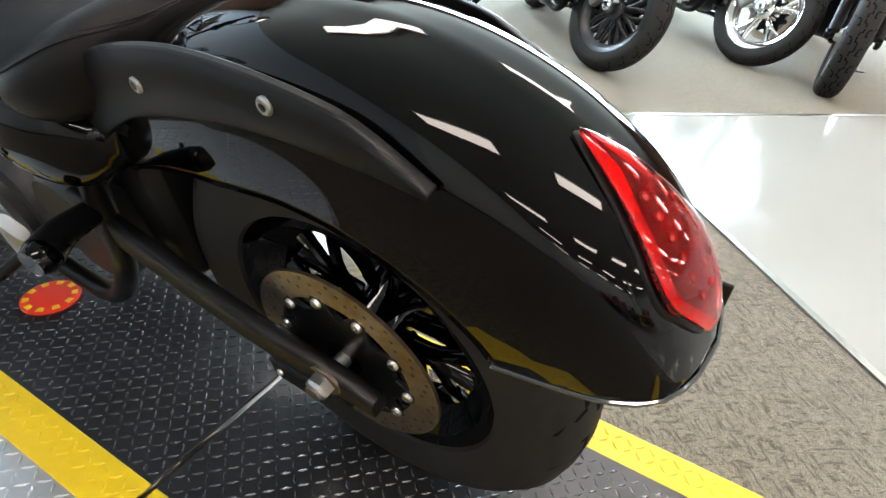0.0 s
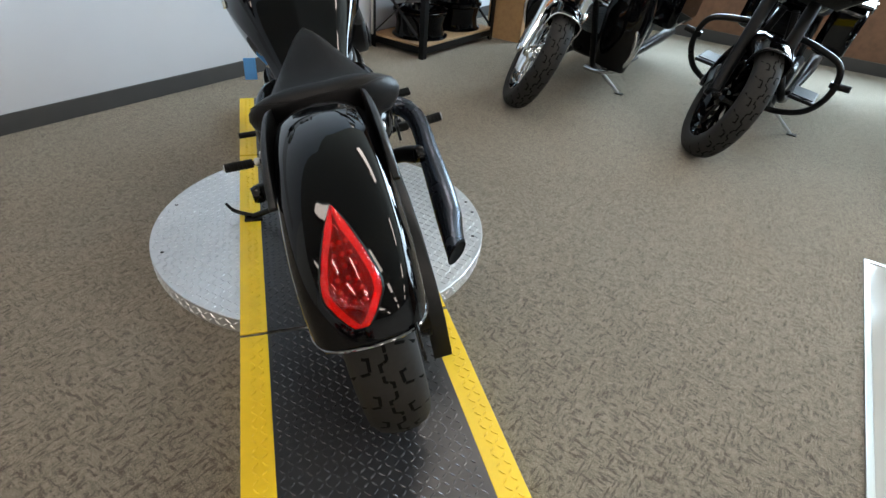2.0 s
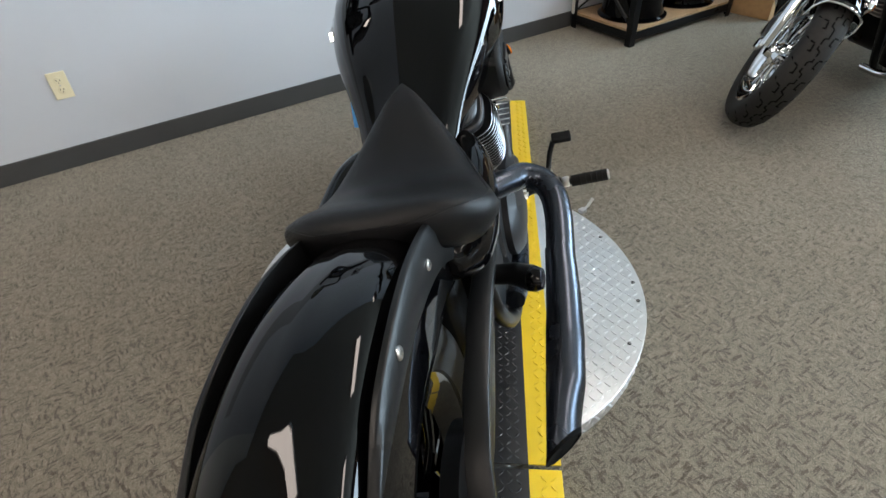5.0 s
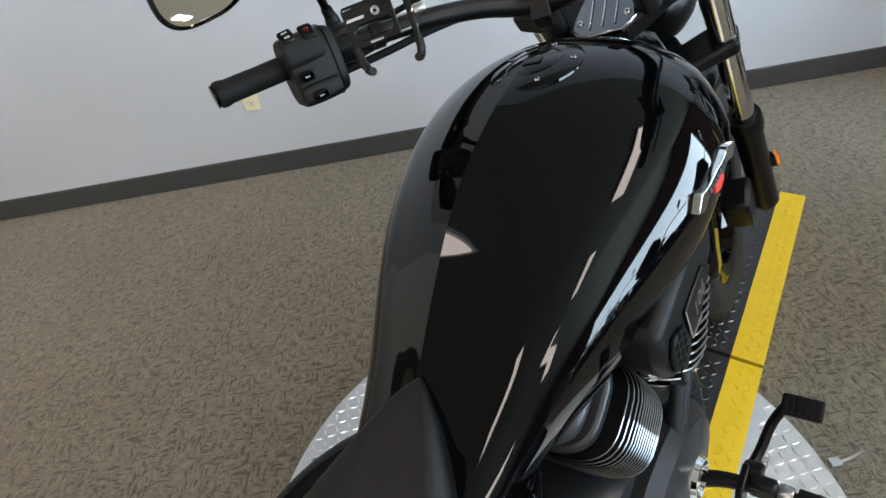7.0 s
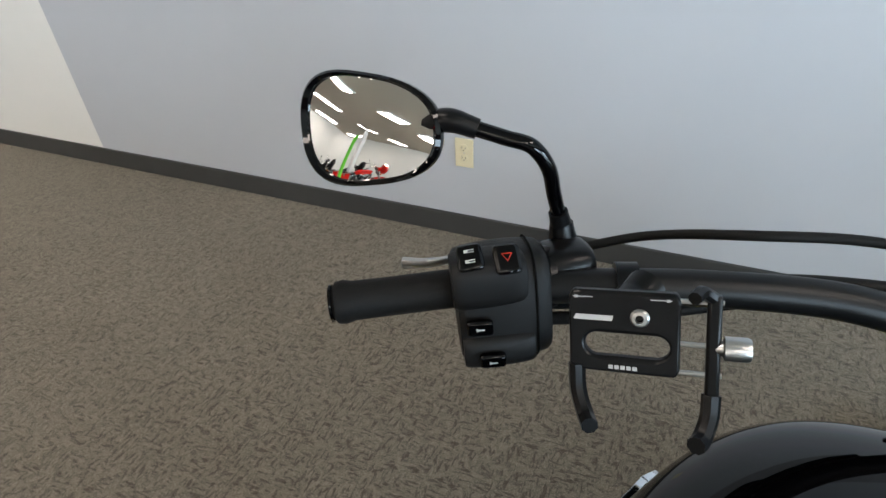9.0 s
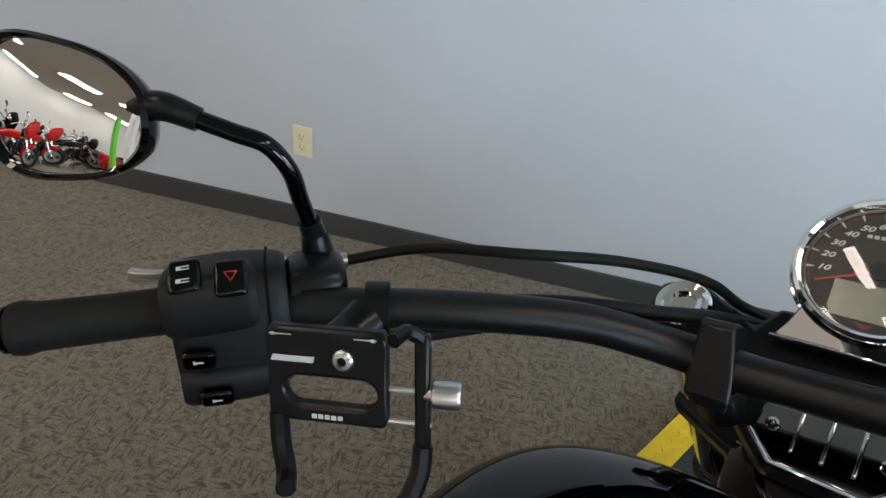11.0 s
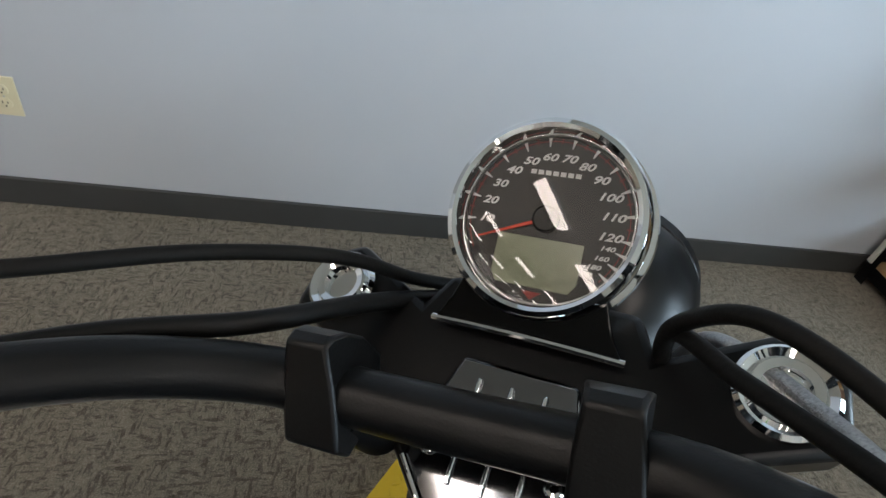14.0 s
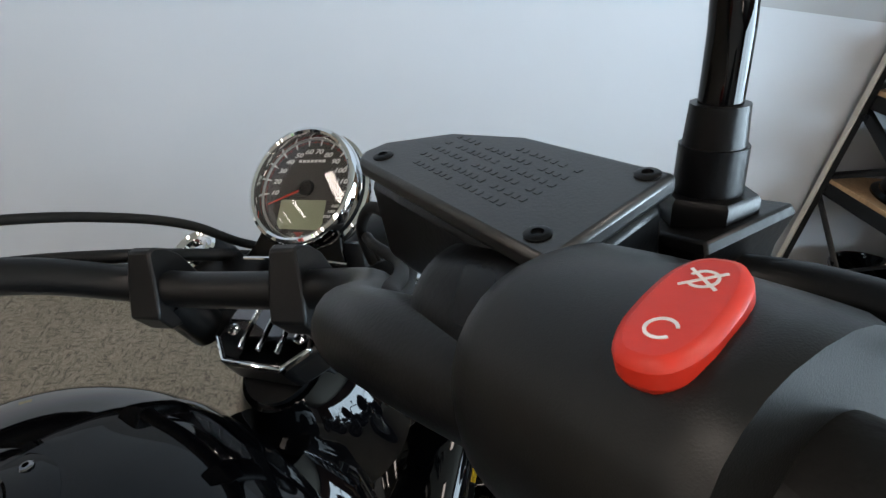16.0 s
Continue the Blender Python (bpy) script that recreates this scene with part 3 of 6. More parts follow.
wheel("rear_wheel", bike, pose(0, 0, RR), RR, 0.142, 0.205, 6, GLOSS, -0.082, 0.15, belt=0.10)
part("axle", solid_lathe([(0.012, -0.15), (0.012, 0.15)], "x", 16, m=pose(0, 0, RR)), STEEL, bike)
nut = part("axle_nut", solid_lathe([(0.019, -0.128), (0.019, -0.141), (0.016, -0.145)], "x", 6, m=pose(0, 0, RR)), STEEL, bike, "steel axle nut with orange paint mark", smooth=False)
part("washer", lathe([(0.012, -0.123), (0.026, -0.123), (0.026, -0.127), (0.012, -0.127)], "x", 28, m=pose(0, 0, RR)), DISC, bike)
for sx in (-1, 1):
    arm = [(sx * 0.112, 0.50, 0.40), (sx * 0.118, 0.30, 0.372), (sx * 0.118, 0.10, 0.335), (sx * 0.112, -0.02, 0.315), (sx * 0.110, -0.075, 0.305)]
    rings = []
    for p, hh in zip(spline(arm, 20), np.interp(np.linspace(0, 1, 21), [0, 0.4, 0.85, 1], [0.034, 0.030, 0.026, 0.016])):
        rings.append([p + Vector((0.014 * math.copysign(abs(math.cos(a)) ** 0.5, math.cos(a)), 0, hh * math.copysign(abs(math.sin(a)) ** 0.5, math.sin(a)))) for a in (2 * math.pi * j / 20 for j in range(20))])
    part("swingarm", loft(rings), MATTE, bike)
# caliper bracket under the left swingarm
part("caliper", boxes((-0.128, -0.075, 0.02, 0.115, 0.245, 0.29), (-0.12, -0.095, -0.03, 0.06, 0.262, 0.285)), SATIN, bike, bevel=0.006)
for y in (0.035, 0.095):
    part("caliper_bolt", bolt(aim((-0.128, y, 0.268), (-1, 0, 0)), 0.006, 0.004), STEEL, bike)

# rear fender: a section carried along the arch over the wheel
ARCH = [(0.36, 0.628), (0.30, 0.668), (0.20, 0.718), (0.10, 0.750), (0.0, 0.765), (-0.10, 0.760), (-0.19, 0.737), (-0.244, 0.713), (-0.31, 0.668), (-0.352, 0.622), (-0.379, 0.577), (-0.395, 0.537), (-0.405, 0.497), (-0.409, 0.455)]
SECT = [(0.0, 0.0), (0.018, 0.0019), (0.042, 0.005), (0.065, 0.0125), (0.084, 0.025), (0.095, 0.043), (0.102, 0.066), (0.105, 0.095), (0.106, 0.13), (0.106, 0.165)]


def arch_frames(n):
    pts = spline([(0, y, z) for y, z in ARCH], n)
    out = []
    for i, p in enumerate(pts):
        d = (pts[min(i + 1, n)] - pts[max(i - 1, 0)]).normalized()
        out.append((p, d, Vector((0, d.z, -d.y))))  # place, way, inward normal
    return [(p, d, nn if nn.z < 0 or nn.y > 0.7 else nn) for p, d, nn in out]


rings = []
N = 100
FRAMES = arch_frames(N)
for i, (p, d, nn) in enumerate(FRAMES):
    t = i / N
    skirt = np.interp(t, [0, 0.25, 0.6, 1], [0.7, 0.95, 1.0, 1.0])
    wide = np.interp(t, [0, 0.3, 0.74, 0.84, 0.92, 1], [0.93, 1.0, 1.0, 0.975, 0.93, 0.90])
    half = [(x * wide, dd * (skirt if dd > 0.03 else 1)) for x, dd in spline(SECT, 22)]
    nrm = nn if nn.dot(Vector((0, 0, RR)) - p) > 0 else -nn
    rings.append([p + Vector((-float(x), 0, 0)) + nrm * float(dd) for x, dd in half[::-1]] + [p + Vector((x, 0, 0)) + nrm * float(dd) for x, dd in half[1:]])
skin = loft(rings, closed=False)
cut = bmesh.ops.bisect_plane(skin, geom=skin.verts[:] + skin.edges[:] + skin.faces[:], plane_co=(0, -0.39, 0.540), plane_no=(0, 0.2, 1.0), clear_inner=True)
edge = sorted((v.co.copy() for v in cut["geom_cut"] if isinstance(v, bmesh.types.BMVert)), key=lambda c: math.atan2(c.x, -0.24 - c.y))
part("rear_fender", skin, GLOSS, bike, "gloss black painted rear fender", angle=60, solid=0.003)
part("fender_lip", tube(edge[::2], 0.0028, 8, smooth_path=False), BLACKCHROME, bike)


def arch_at(t, x, up):
    """A point over the fender: t along the arch, x across it, up outwards from it."""
    fr = FRAMES
    f = min(max(t * N, 0), N - 1e-6)
    i = int(f)
    p = fr[i][0].lerp(fr[i + 1][0], f - i)
    nn = fr[i][2].lerp(fr[i + 1][2], f - i).normalized()
    nrm = nn if nn.dot(Vector((0, 0, RR)) - p) > 0 else -nn
    sx = [q[0] for q in SECT]
    dd = np.interp(abs(x), sx, [q[1] for q in SECT])
    return p + Vector((float(x), 0, 0)) + nrm * float(dd - up)


# tail lamp: a teardrop on the back of the fender
def teardrop(s):
    """Half-width at s from 0 (pointed top) to 1 (blunt bottom)."""
    return float(np.interp(s, [0, 0.06, 0.2, 0.4, 0.58, 0.68, 0.76, 0.88, 0.96, 1.0], [0.001, 0.007, 0.0185, 0.033, 0.0435, 0.0465, 0.045, 0.031, 0.020, 0.012]))


def arch_t(y):
    """How far along the arch its line passes y."""
    ys = [f[0].y for f in FRAMES]
    return float(np.interp(-y, [-v for v in ys], np.linspace(0, 1, N + 1)))


T0, T1 = arch_t(-0.244), arch_t(-0.380)
def lamp_skin(grow, lift, dome):
    rings = []
    for i in range(29):
        s = i / 28
        w = teardrop(s) + grow * min(1, 4 * s + 0.25)
        t = T0 + (T1 - T0) * s + (s - 0.5) * 2 * grow * 0.35
        rings.append([arch_at(t, w * u - 0.010, lift + dome * (1 - u * u) * min(1, 5 * s, 5 * (1 - s) + 0.2)) for u in np.linspace(-1, 1, 17)])
    return loft(rings, closed=False)


tail = part("tail_light", lamp_skin(0.0032, 0.001, 0.003), PLASTIC, bike, "red teardrop tail light in the fender", solid=0.004)
part("reflector", lamp_skin(-0.002, 0.0046, 0.004), TAILRED, tail)
part("led_panel", lamp_skin(-0.013, 0.0075, 0.004), mat("led_panel_red", (0.16, 0.002, 0.003), 0.3, bump=0.6, bscale=200), tail, "darker red chip panel")
CHIP = mat("led_chip", (0.40, 0.014, 0.01), 0.2)
for r in range(6):
    for c in range(-1, 2):
        k = 0.34 + 0.09 * r
        x = c * teardrop(k) * 0.36 - 0.010
        p, q = arch_at(T0 + (T1 - T0) * k, x, 0.0105), arch_at(T0 + (T1 - T0) * k, x, 0.0205)
        part("led", solid_lathe([(0.0042, 0), (0.0042, 0.003), (0.002, 0.0042)], "z", 10, m=aim(p, q - p)), CHIP, tail)
part("lens", lamp_skin(0.0, 0.007, 0.009), LENSRED, tail, "clear red lens", solid=0.0025)

# hook below the fender lip
part("hook", lathe([(0.006, -0.0025), (0.012, -0.0025), (0.012, 0.0025), (0.006, 0.0025), (0.006, -0.0025)], "x", 20, m=pose(0.071, -0.385, 0.488, 0, 0, 0) @ Matrix.Diagonal((1, 1, 1.5, 1))), MATTE, bike)
part("hook_stem", boxes((0.0685, 0.0735, -0.392, -0.366, 0.500, 0.545)), MATTE, bike, bevel=0.002)

# fender struts with bolts
for sx in (-1, 1):
    way = spline([(sx * 0.108, 0.34, 0.61), (sx * 0.108, 0.22, 0.676), (sx * 0.108, 0.10, 0.710), (sx * 0.108, -0.03, 0.720), (sx * 0.107, -0.11, 0.713), (sx * 0.106, -0.178, 0.694)], 30)
    rings = []
    for i, p in enumerate(way):
        t = i / 30
        hh = np.interp(t, [0, 0.15, 0.5, 0.85, 1], [0.045, 0.04, 0.034, 0.022, 0.004])
        d = (way[min(i + 1, 30)] - way[max(i - 1, 0)]).normalized()
        up = Vector((0, -d.z, d.y))
        up = up if up.z > 0 else -up
        rings.append([p + Vector((sx * 0.007, 0, 0)) * a + up * float(hh) * b for a, b in ((-1, -1), (0.6, -1), (1, -0.8), (1, 0.55), (0.2, 0.95), (-1, 1))])
    st = part("fender_strut", loft(rings), MATTE, bike, "matte black fender strut", bevel=0.002)
    for y, z in ((-0.031, 0.728), (0.15, 0.698)):
        part("bolt", bolt(aim((sx * 0.1145, y, z), (sx, 0, 0)), 0.0085, 0.004), STEEL, st)

# seat
def section(pts, n=24):
    half = spline(pts, n)
    return [(-x, z) for x, z in half[::-1]] + [tuple(p) for p in half[1:]]


SEAT_W, SEAT_DROP = 1.10, 0.014


def seat_off(y):
    """The seat sits slightly skewed on its base."""
    return 0.006 + 0.010 * min(1, max(0, (0.66 - y) / 0.28))


SEAT = [  # y, half width, top z, edge z, bottom z
    (0.215, 0.050, 0.738, 0.725, 0.705), (0.228, 0.095, 0.750, 0.727, 0.69), (0.252, 0.135, 0.754, 0.722, 0.672), (0.285, 0.160, 0.744, 0.705, 0.652), (0.33, 0.168, 0.722, 0.686, 0.638), (0.38, 0.157, 0.702, 0.669, 0.625),
    (0.44, 0.138, 0.694, 0.659, 0.62), (0.50, 0.115, 0.704, 0.664, 0.625), (0.56, 0.086, 0.724, 0.682, 0.64), (0.61, 0.057, 0.742, 0.705, 0.66), (0.65, 0.028, 0.755, 0.732, 0.70), (0.673, 0.004, 0.760, 0.752, 0.735)]
rings = []
for y, w, zt, ze, zb in spline(SEAT, 48):
    d = SEAT_DROP * min(1, max(0, (0.62 - y) / 0.2))
    w, zt, ze, zb = w * SEAT_W, zt - d, ze - d, zb - d
    pts = [(0, zt), (w * 0.5, zt - 0.001), (w * 0.8, zt - (zt - ze) * 0.32), (w * 0.95, zt - (zt - ze) * 0.72), (w, ze - 0.008), (w * 0.985, (ze + zb) / 2), (w * 0.9, zb), (0, zb)]
    rings.append([(x + seat_off(y), y, z) for x, z in section(pts, 22)])
part("seat", loft(rings), LEATHER, bike, "black vinyl solo seat with stitched edge", angle=70)
for off in (0.0, 0.007):
    pts = []
    for y, w, zt, ze, zb in spline(SEAT, 60)[4:40]:
        d = SEAT_DROP * min(1, max(0, (0.62 - y) / 0.2))
        w, zt, ze = w * SEAT_W, zt - d, ze - d
        pts.append((w * 0.93 - off, y, zt - (zt - ze) * 0.66 + 0.001 + off * 0.4))
    pts = [(-x + seat_off(y), y, z) for x, y, z in pts[::-1]] + [(-0.04, 0.2165, 0.7225 + off * 0.4), (0.01, 0.213, 0.7255 + off * 0.4), (0.06, 0.2165, 0.7225 + off * 0.4)] + [(x + seat_off(y), y, z) for x, y, z in pts]
    part("seam", tube(pts, 0.0011, 6, 140), LEATHER, bike)

# fuel tank
TANK = [  # y, ridge drop, half width, top z, widest z, bottom z
    (0.40, 0.004, 0.075, 0.600, 0.575, 0.545), (0.48, 0.006, 0.086, 0.645, 0.605, 0.56), (0.57, 0.009, 0.098, 0.685, 0.64, 0.58), (0.63, 0.012, 0.108, 0.722, 0.672, 0.60), (0.68, 0.014, 0.120, 0.762, 0.702, 0.615), (0.75, 0.014, 0.146, 0.828, 0.742, 0.632),
    (0.84, 0.012, 0.180, 0.898, 0.780, 0.652), (0.92, 0.009, 0.204, 0.932, 0.802, 0.668), (1.00, 0.005, 0.220, 0.952, 0.818, 0.686), (1.07, 0.002, 0.219, 0.957, 0.83, 0.70), (1.135, 0.001, 0.200, 0.947, 0.835, 0.715), (1.185, 0.001, 0.158, 0.920, 0.83, 0.73), (1.212, 0.001, 0.105, 0.887, 0.82, 0.745), (1.225, 0.001, 0.05, 0.86, 0.81, 0.76)]
rings = []
shape = np.array(spline(TANK, 80))
for _ in range(10):
    shape[1:-1] = 0.5 * shape[1:-1] + 0.25 * (shape[:-2] + shape[2:])
for y, rd, w, zt, zs, zb in shape:
    dz = zt - zs
    half = [*spline([(0, zt), (w * 0.28, zt - rd - dz * 0.05), (w * 0.55, zt - rd * 1.4 - dz * 0.19), (w * 0.78, zt - rd - dz * 0.42), (w * 0.85, zt - rd - dz * 0.53)], 20), *[np.array((w - w * 0.138 * (1 - k / 9) ** 1.4, zt - rd - dz * 0.56 - (zt - rd - dz * 0.56 - zs + 0.012) * k / 9)) for k in range(9)], *spline([(w, zs - 0.012), (w * 0.965, zs - (zs - zb) * 0.45), (w * 0.80, zb + 0.004), (w * 0.55, zb)], 8), np.array((0, zb))]
    rings.append([(-x, y, z) for x, z in half[::-1]] + [(x, y, z) for x, z in half[1:-1]])
tank = part("fuel_tank", loft(rings), GLOSS, bike, "gloss black teardrop fuel tank", angle=13)


CAPM = pose(0.008, 1.033, 0.9532, 4.3, 0, 0)


def cap_sag(x, y):
    """How far the cap's skin drops with the tank's curve."""
    return 2.2 * x * x + 1.4 * y * y


capm = lathe([(0.0002, 0.002), (0.03, 0.0018), (0.033, 0.0005), (0.035, 0.0002), (0.037, 0.0015), (0.056, 0.001), (0.061, -0.001), (0.062, -0.006)], "z", 48)
for v in capm.verts:
    v.co.z -= cap_sag(v.co.x, v.co.y)
cap = part("fuel_cap", capm, GLOSS, bike, "flush gloss black filler cap with five screws", m=CAPM)
for i in range(5):
    a = radians(72 * i - 60)
    x, y = 0.049 * math.cos(a), 0.049 * math.sin(a)
    part("screw", bolt(pose(x, y, 0.001 - cap_sag(x, y)), 0.0042, 0.0018), BLACKCHROME, cap)
part("key_flap", boxes((-0.012, 0.012, -0.008, 0.008, 0.0008, 0.0038)), GLOSS, cap, m=pose(0, -0.003, 0, 0, 0, 12), bevel=0.0014)

# badges on the flanks of the tank
def tank_side(y, k):
    """A point on the right flank: k from 0 at the shoulder to 1 at the widest line."""
    _, rd, w, zt, zs, zb = [float(np.interp(y, [q[0] for q in TANK], [q[i] for q in TANK])) for i in range(6)]
    return Vector((np.interp(k, [0, 0.5, 1], [w * 0.78, w * 0.94, w]), y, np.interp(k, [0, 0.5, 1], [zt - rd - (zt - zs) * 0.44, zs + (zt - zs) * 0.21, zs - 0.012])))


for sx in (-1, 1):
    a, b, c = tank_side(1.055, 0.86), tank_side(0.945, 0.90), tank_side(1.0, 0.62)
    yv = (a - b).normalized()
    nrm = yv.cross(c - b).normalized()
    nrm = nrm if nrm.x > 0 else -nrm
    across = nrm.cross(yv)
    m = Matrix((yv, across, nrm)).transposed().to_4x4()
    m.translation = b.lerp(a, 0.5) + nrm * 0.009
    if sx < 0:
        m = Matrix.Diagonal((-1, 1, 1, 1)) @ m @ Matrix.Diagonal((1, 1, 1, 1))
    wing = [(-0.058, -0.003), (-0.044, -0.012), (-0.030, -0.006), (0.030, -0.007), (0.046, -0.013), (0.058, -0.001), (0.040, 0.008), (0.024, 0.006), (-0.026, 0.007), (-0.040, 0.012)]
    bd = part("badge", plate(wing, -0.008, 0.002, m), CHROME, bike, "silver and red winged tank badge", bevel=0.001)
    part("badge_shield", plate([(-0.014, -0.014), (0.0, -0.020), (0.014, -0.014), (0.011, -0.006), (-0.011, -0.006)], -0.008, 0.003, m), RED, bd, bevel=0.001)
    bm = bmesh.new()
    for i in range(7):
        box(bm, -0.026 + i * 0.0078, -0.0205 + i * 0.0078, -0.0035, 0.0035, 0.002, 0.0032, m)
    part("badge_print", bm, DARKSLOT, bd, smooth=False)

# frame and bodywork under the tank and the seat
part("backbone", tube([(0, 1.20, 0.80), (0, 1.0, 0.74), (0, 0.7, 0.62), (0, 0.45, 0.56), (0, 0.3, 0.56)], 0.035, 14), SATIN, bike)
for sx in (-1, 1):
    part("frame_rail", tube([(sx * 0.03, 1.20, 0.70), (sx * 0.09, 1.12, 0.45), (sx * 0.12, 1.05, 0.20), (sx * 0.13, 0.85, 0.155), (sx * 0.13, 0.55, 0.17), (sx * 0.125, 0.44, 0.30), (sx * 0.11, 0.40, 0.50), (sx * 0.10, 0.34, 0.60)], 0.019, 12), SATIN, bike)
    # side cover below the seat
    out = [(0.34, 0.60), (0.36, 0.50), (0.43, 0.44), (0.55, 0.455), (0.63, 0.54), (0.62, 0.61), (0.50, 0.63)]
    bm = plate(out, -0.008, 0.008, Matrix(((0, 0, 1, 0), (1, 0, 0, 0), (0, 1, 0, 0), (0, 0, 0, 1))))
    part("side_cover", bm, SATIN, bike, m=pose(sx * 0.10, 0, 0), bevel=0.006)
    rings = []
    for xo, y, z, hh in spline([(0.10, 0.70, 0.60, 0.025), (0.135, 0.645, 0.602, 0.045), (0.166, 0.565, 0.596, 0.06), (0.178, 0.48, 0.585, 0.064), (0.178, 0.40, 0.578, 0.064), (0.160, 0.33, 0.575, 0.055), (0.125, 0.285, 0.575, 0.03)], 30):
        rings.append([(sx * (xo - 0.03 + 0.03 * math.copysign(abs(math.cos(a)) ** 0.8, math.cos(a))), y, z + hh * math.sin(a)) for a in (2 * math.pi * j / 24 for j in range(24))])
    part("side_panel", loft(rings), GLOSS, bike, "gloss black side panel below the seat", angle=60)
part("rear_subframe", boxes((-0.10, 0.10, 0.22, 0.46, 0.585, 0.625), (-0.06, 0.06, 0.36, 0.50, 0.40, 0.60)), SATIN, bike, bevel=0.01)
part("inner_fender", boxes((-0.085, 0.085, 0.30, 0.40, 0.30, 0.62)), PLASTIC, bike, bevel=0.02)

# engine: two cylinders in a V on a crankcase
eng = part("engine", lathe([(0.02, -0.14), (0.125, -0.13), (0.145, -0.10), (0.150, 0.0), (0.145, 0.10), (0.125, 0.13), (0.02, 0.14)], "x", 40, m=pose(0, 0.80, 0.30)), GRAPHITE, bike, "black V-twin engine with polished fin edges")
part("gearbox", solid_lathe([(0.10, -0.12), (0.12, -0.10), (0.12, 0.10), (0.10, 0.12)], "x", 36, m=pose(0, 0.58, 0.31)), GRAPHITE, eng)
part("crankcase_front", boxes((-0.11, 0.11, 0.86, 0.99, 0.20, 0.38)), GRAPHITE, eng, bevel=0.03)
for sx in (-1, 1):
    cov = part("engine_cover", solid_lathe([(0.145, 0.0), (0.145, 0.03), (0.125, 0.05), (0.06, 0.060)], "x", 44, m=pose(sx * 0.12, 0.885, 0.285) @ Matrix.Diagonal((sx, 1.25, 0.85, 1))), GRAPHITE, eng)
    part("cover_ring", lathe([(0.029, 0.050), (0.031, 0.060), (0.0345, 0.060), (0.037, 0.050)], "x", 40, m=pose(sx * 0.128, 0.936, 0.292) @ Matrix.Diagonal((sx, 1.0, 0.95, 1))), CHROME, cov)


def fin_shape(hx, hy, n=40):
    return [(hx * math.copysign(abs(math.cos(a)) ** 0.5, math.cos(a)), hy * math.copysign(abs(math.sin(a)) ** 0.6, math.sin(a))) for a in (2 * math.pi * j / n for j in range(n))]


for yb, bz, lean, z0, count, step, hx, hy in ((1.01, 0.37, -25, 0.05, 14, 0.0142, 0.166, 0.078), (0.9185, 0.3775, 27, 0.085, 17, 0.0101, 0.164, 0.078)):
    m = pose(0, yb, bz, lean, 0, 0)
    cy = part("cylinder", solid_lathe([(0.060, -0.02), (0.060, z0 + step * count)], "z", 36, m=m), GRAPHITE, eng)
    for i in range(count):
        z = z0 + step * i
        k = 1 - 0.10 * max(0, 1 - i / 4) ** 2 - 0.05 * max(0, (i - count + 5) / 4) ** 2
        out = fin_shape(hx * k, hy * k)
        part("fin", plate(out, z, z + step * 0.3, m), SATIN, cy)
        part("fin_edge", tube([m @ Vector((x * 1.003, y * 1.003, z + step * 0.15)) for x, y in out + out[:1]], step * (0.115 if lean < 0 else 0.06), 6, smooth_path=False), FINS, cy)
    top = z0 + step * count
    part("cylinder_head", plate(fin_shape(hx * 0.86, hy * 0.92), top, top + 0.022, m), GRAPHITE, cy, bevel=0.006)
    rk = part("rocker_cover", plate(fin_shape(hx * 0.80, hy * 0.90), top + 0.0225, top + 0.055, m), GRAPHITE, cy, "satin black rocker cover", bevel=0.014)
    for x, y in ((0.105, -0.045), (0.105, 0.045), (0.06, -0.058), (0.06, 0.058)):
        part("bolt", bolt(m @ pose(x, y, top + 0.055), 0.006, 0.004), SATIN, rk)
# pushrod tubes and a small chrome cap between the cylinders
for ya, yc in ((0.915, 0.985), (0.935, 1.015)):
    part("pushrod_tube", tube([(0.150, ya, 0.335), (0.152, yc, 0.455)], [0.013, 0.0115], 14), GRAPHITE, eng)
dc = part("breather", tube([(0.11, 0.915, 0.535), (0.14, 0.924, 0.549)], 0.011, 14), SATIN, eng)
part("chrome_cap", solid_lathe([(0.018, 0.0), (0.0175, 0.006), (0.013, 0.012), (0.006, 0.015)], "z", 24, m=aim((0.140, 0.924, 0.549), (0.8, -0.3, 0.5))), CHROME, dc, "small chrome cap")
# air box on the right, over the front cylinder: drilled corner and a panel with the engine's number
SIDE = Matrix(((0, 0, 1, 0), (1, 0, 0, 0), (0, 1, 0, 0), (0, 0, 0, 1)))
ab = part("air_box", plate([(0.838, 0.705), (0.846, 0.645), (0.872, 0.603), (0.905, 0.586), (0.945, 0.596), (1.000, 0.628), (1.048, 0.672), (1.055, 0.715), (0.95, 0.735)], 0.06, 0.196, SIDE), PLASTIC, bike, "black air box cover with drilled corner and number panel", bevel=0.014)
hp = part("drilled_panel", plate([(0.861, 0.655), (0.866, 0.626), (0.900, 0.600), (0.921, 0.622), (0.905, 0.668), (0.872, 0.678)], 0.1955, 0.203, SIDE), PLASTIC, ab, bevel=0.003)
bm = bmesh.new()
for i in range(4):
    for j in range(3):
        bolt(aim((0.2031, 0.872 + 0.0115 * j + 0.002 * i, 0.664 - 0.0145 * i + 0.006 * j), (1, 0, 0)), 0.0042, 0.0008, bm)
tagged(part("hole", bm, GROOVE, hp, smooth=False), kind="stuff")
npanel = [(0.932, 0.620), (0.968, 0.624), (1.020, 0.668), (0.990, 0.690), (0.918, 0.676)]
nb = part("number_panel", plate(npanel, 0.1955, 0.200, SIDE), SATIN, ab, bevel=0.002)
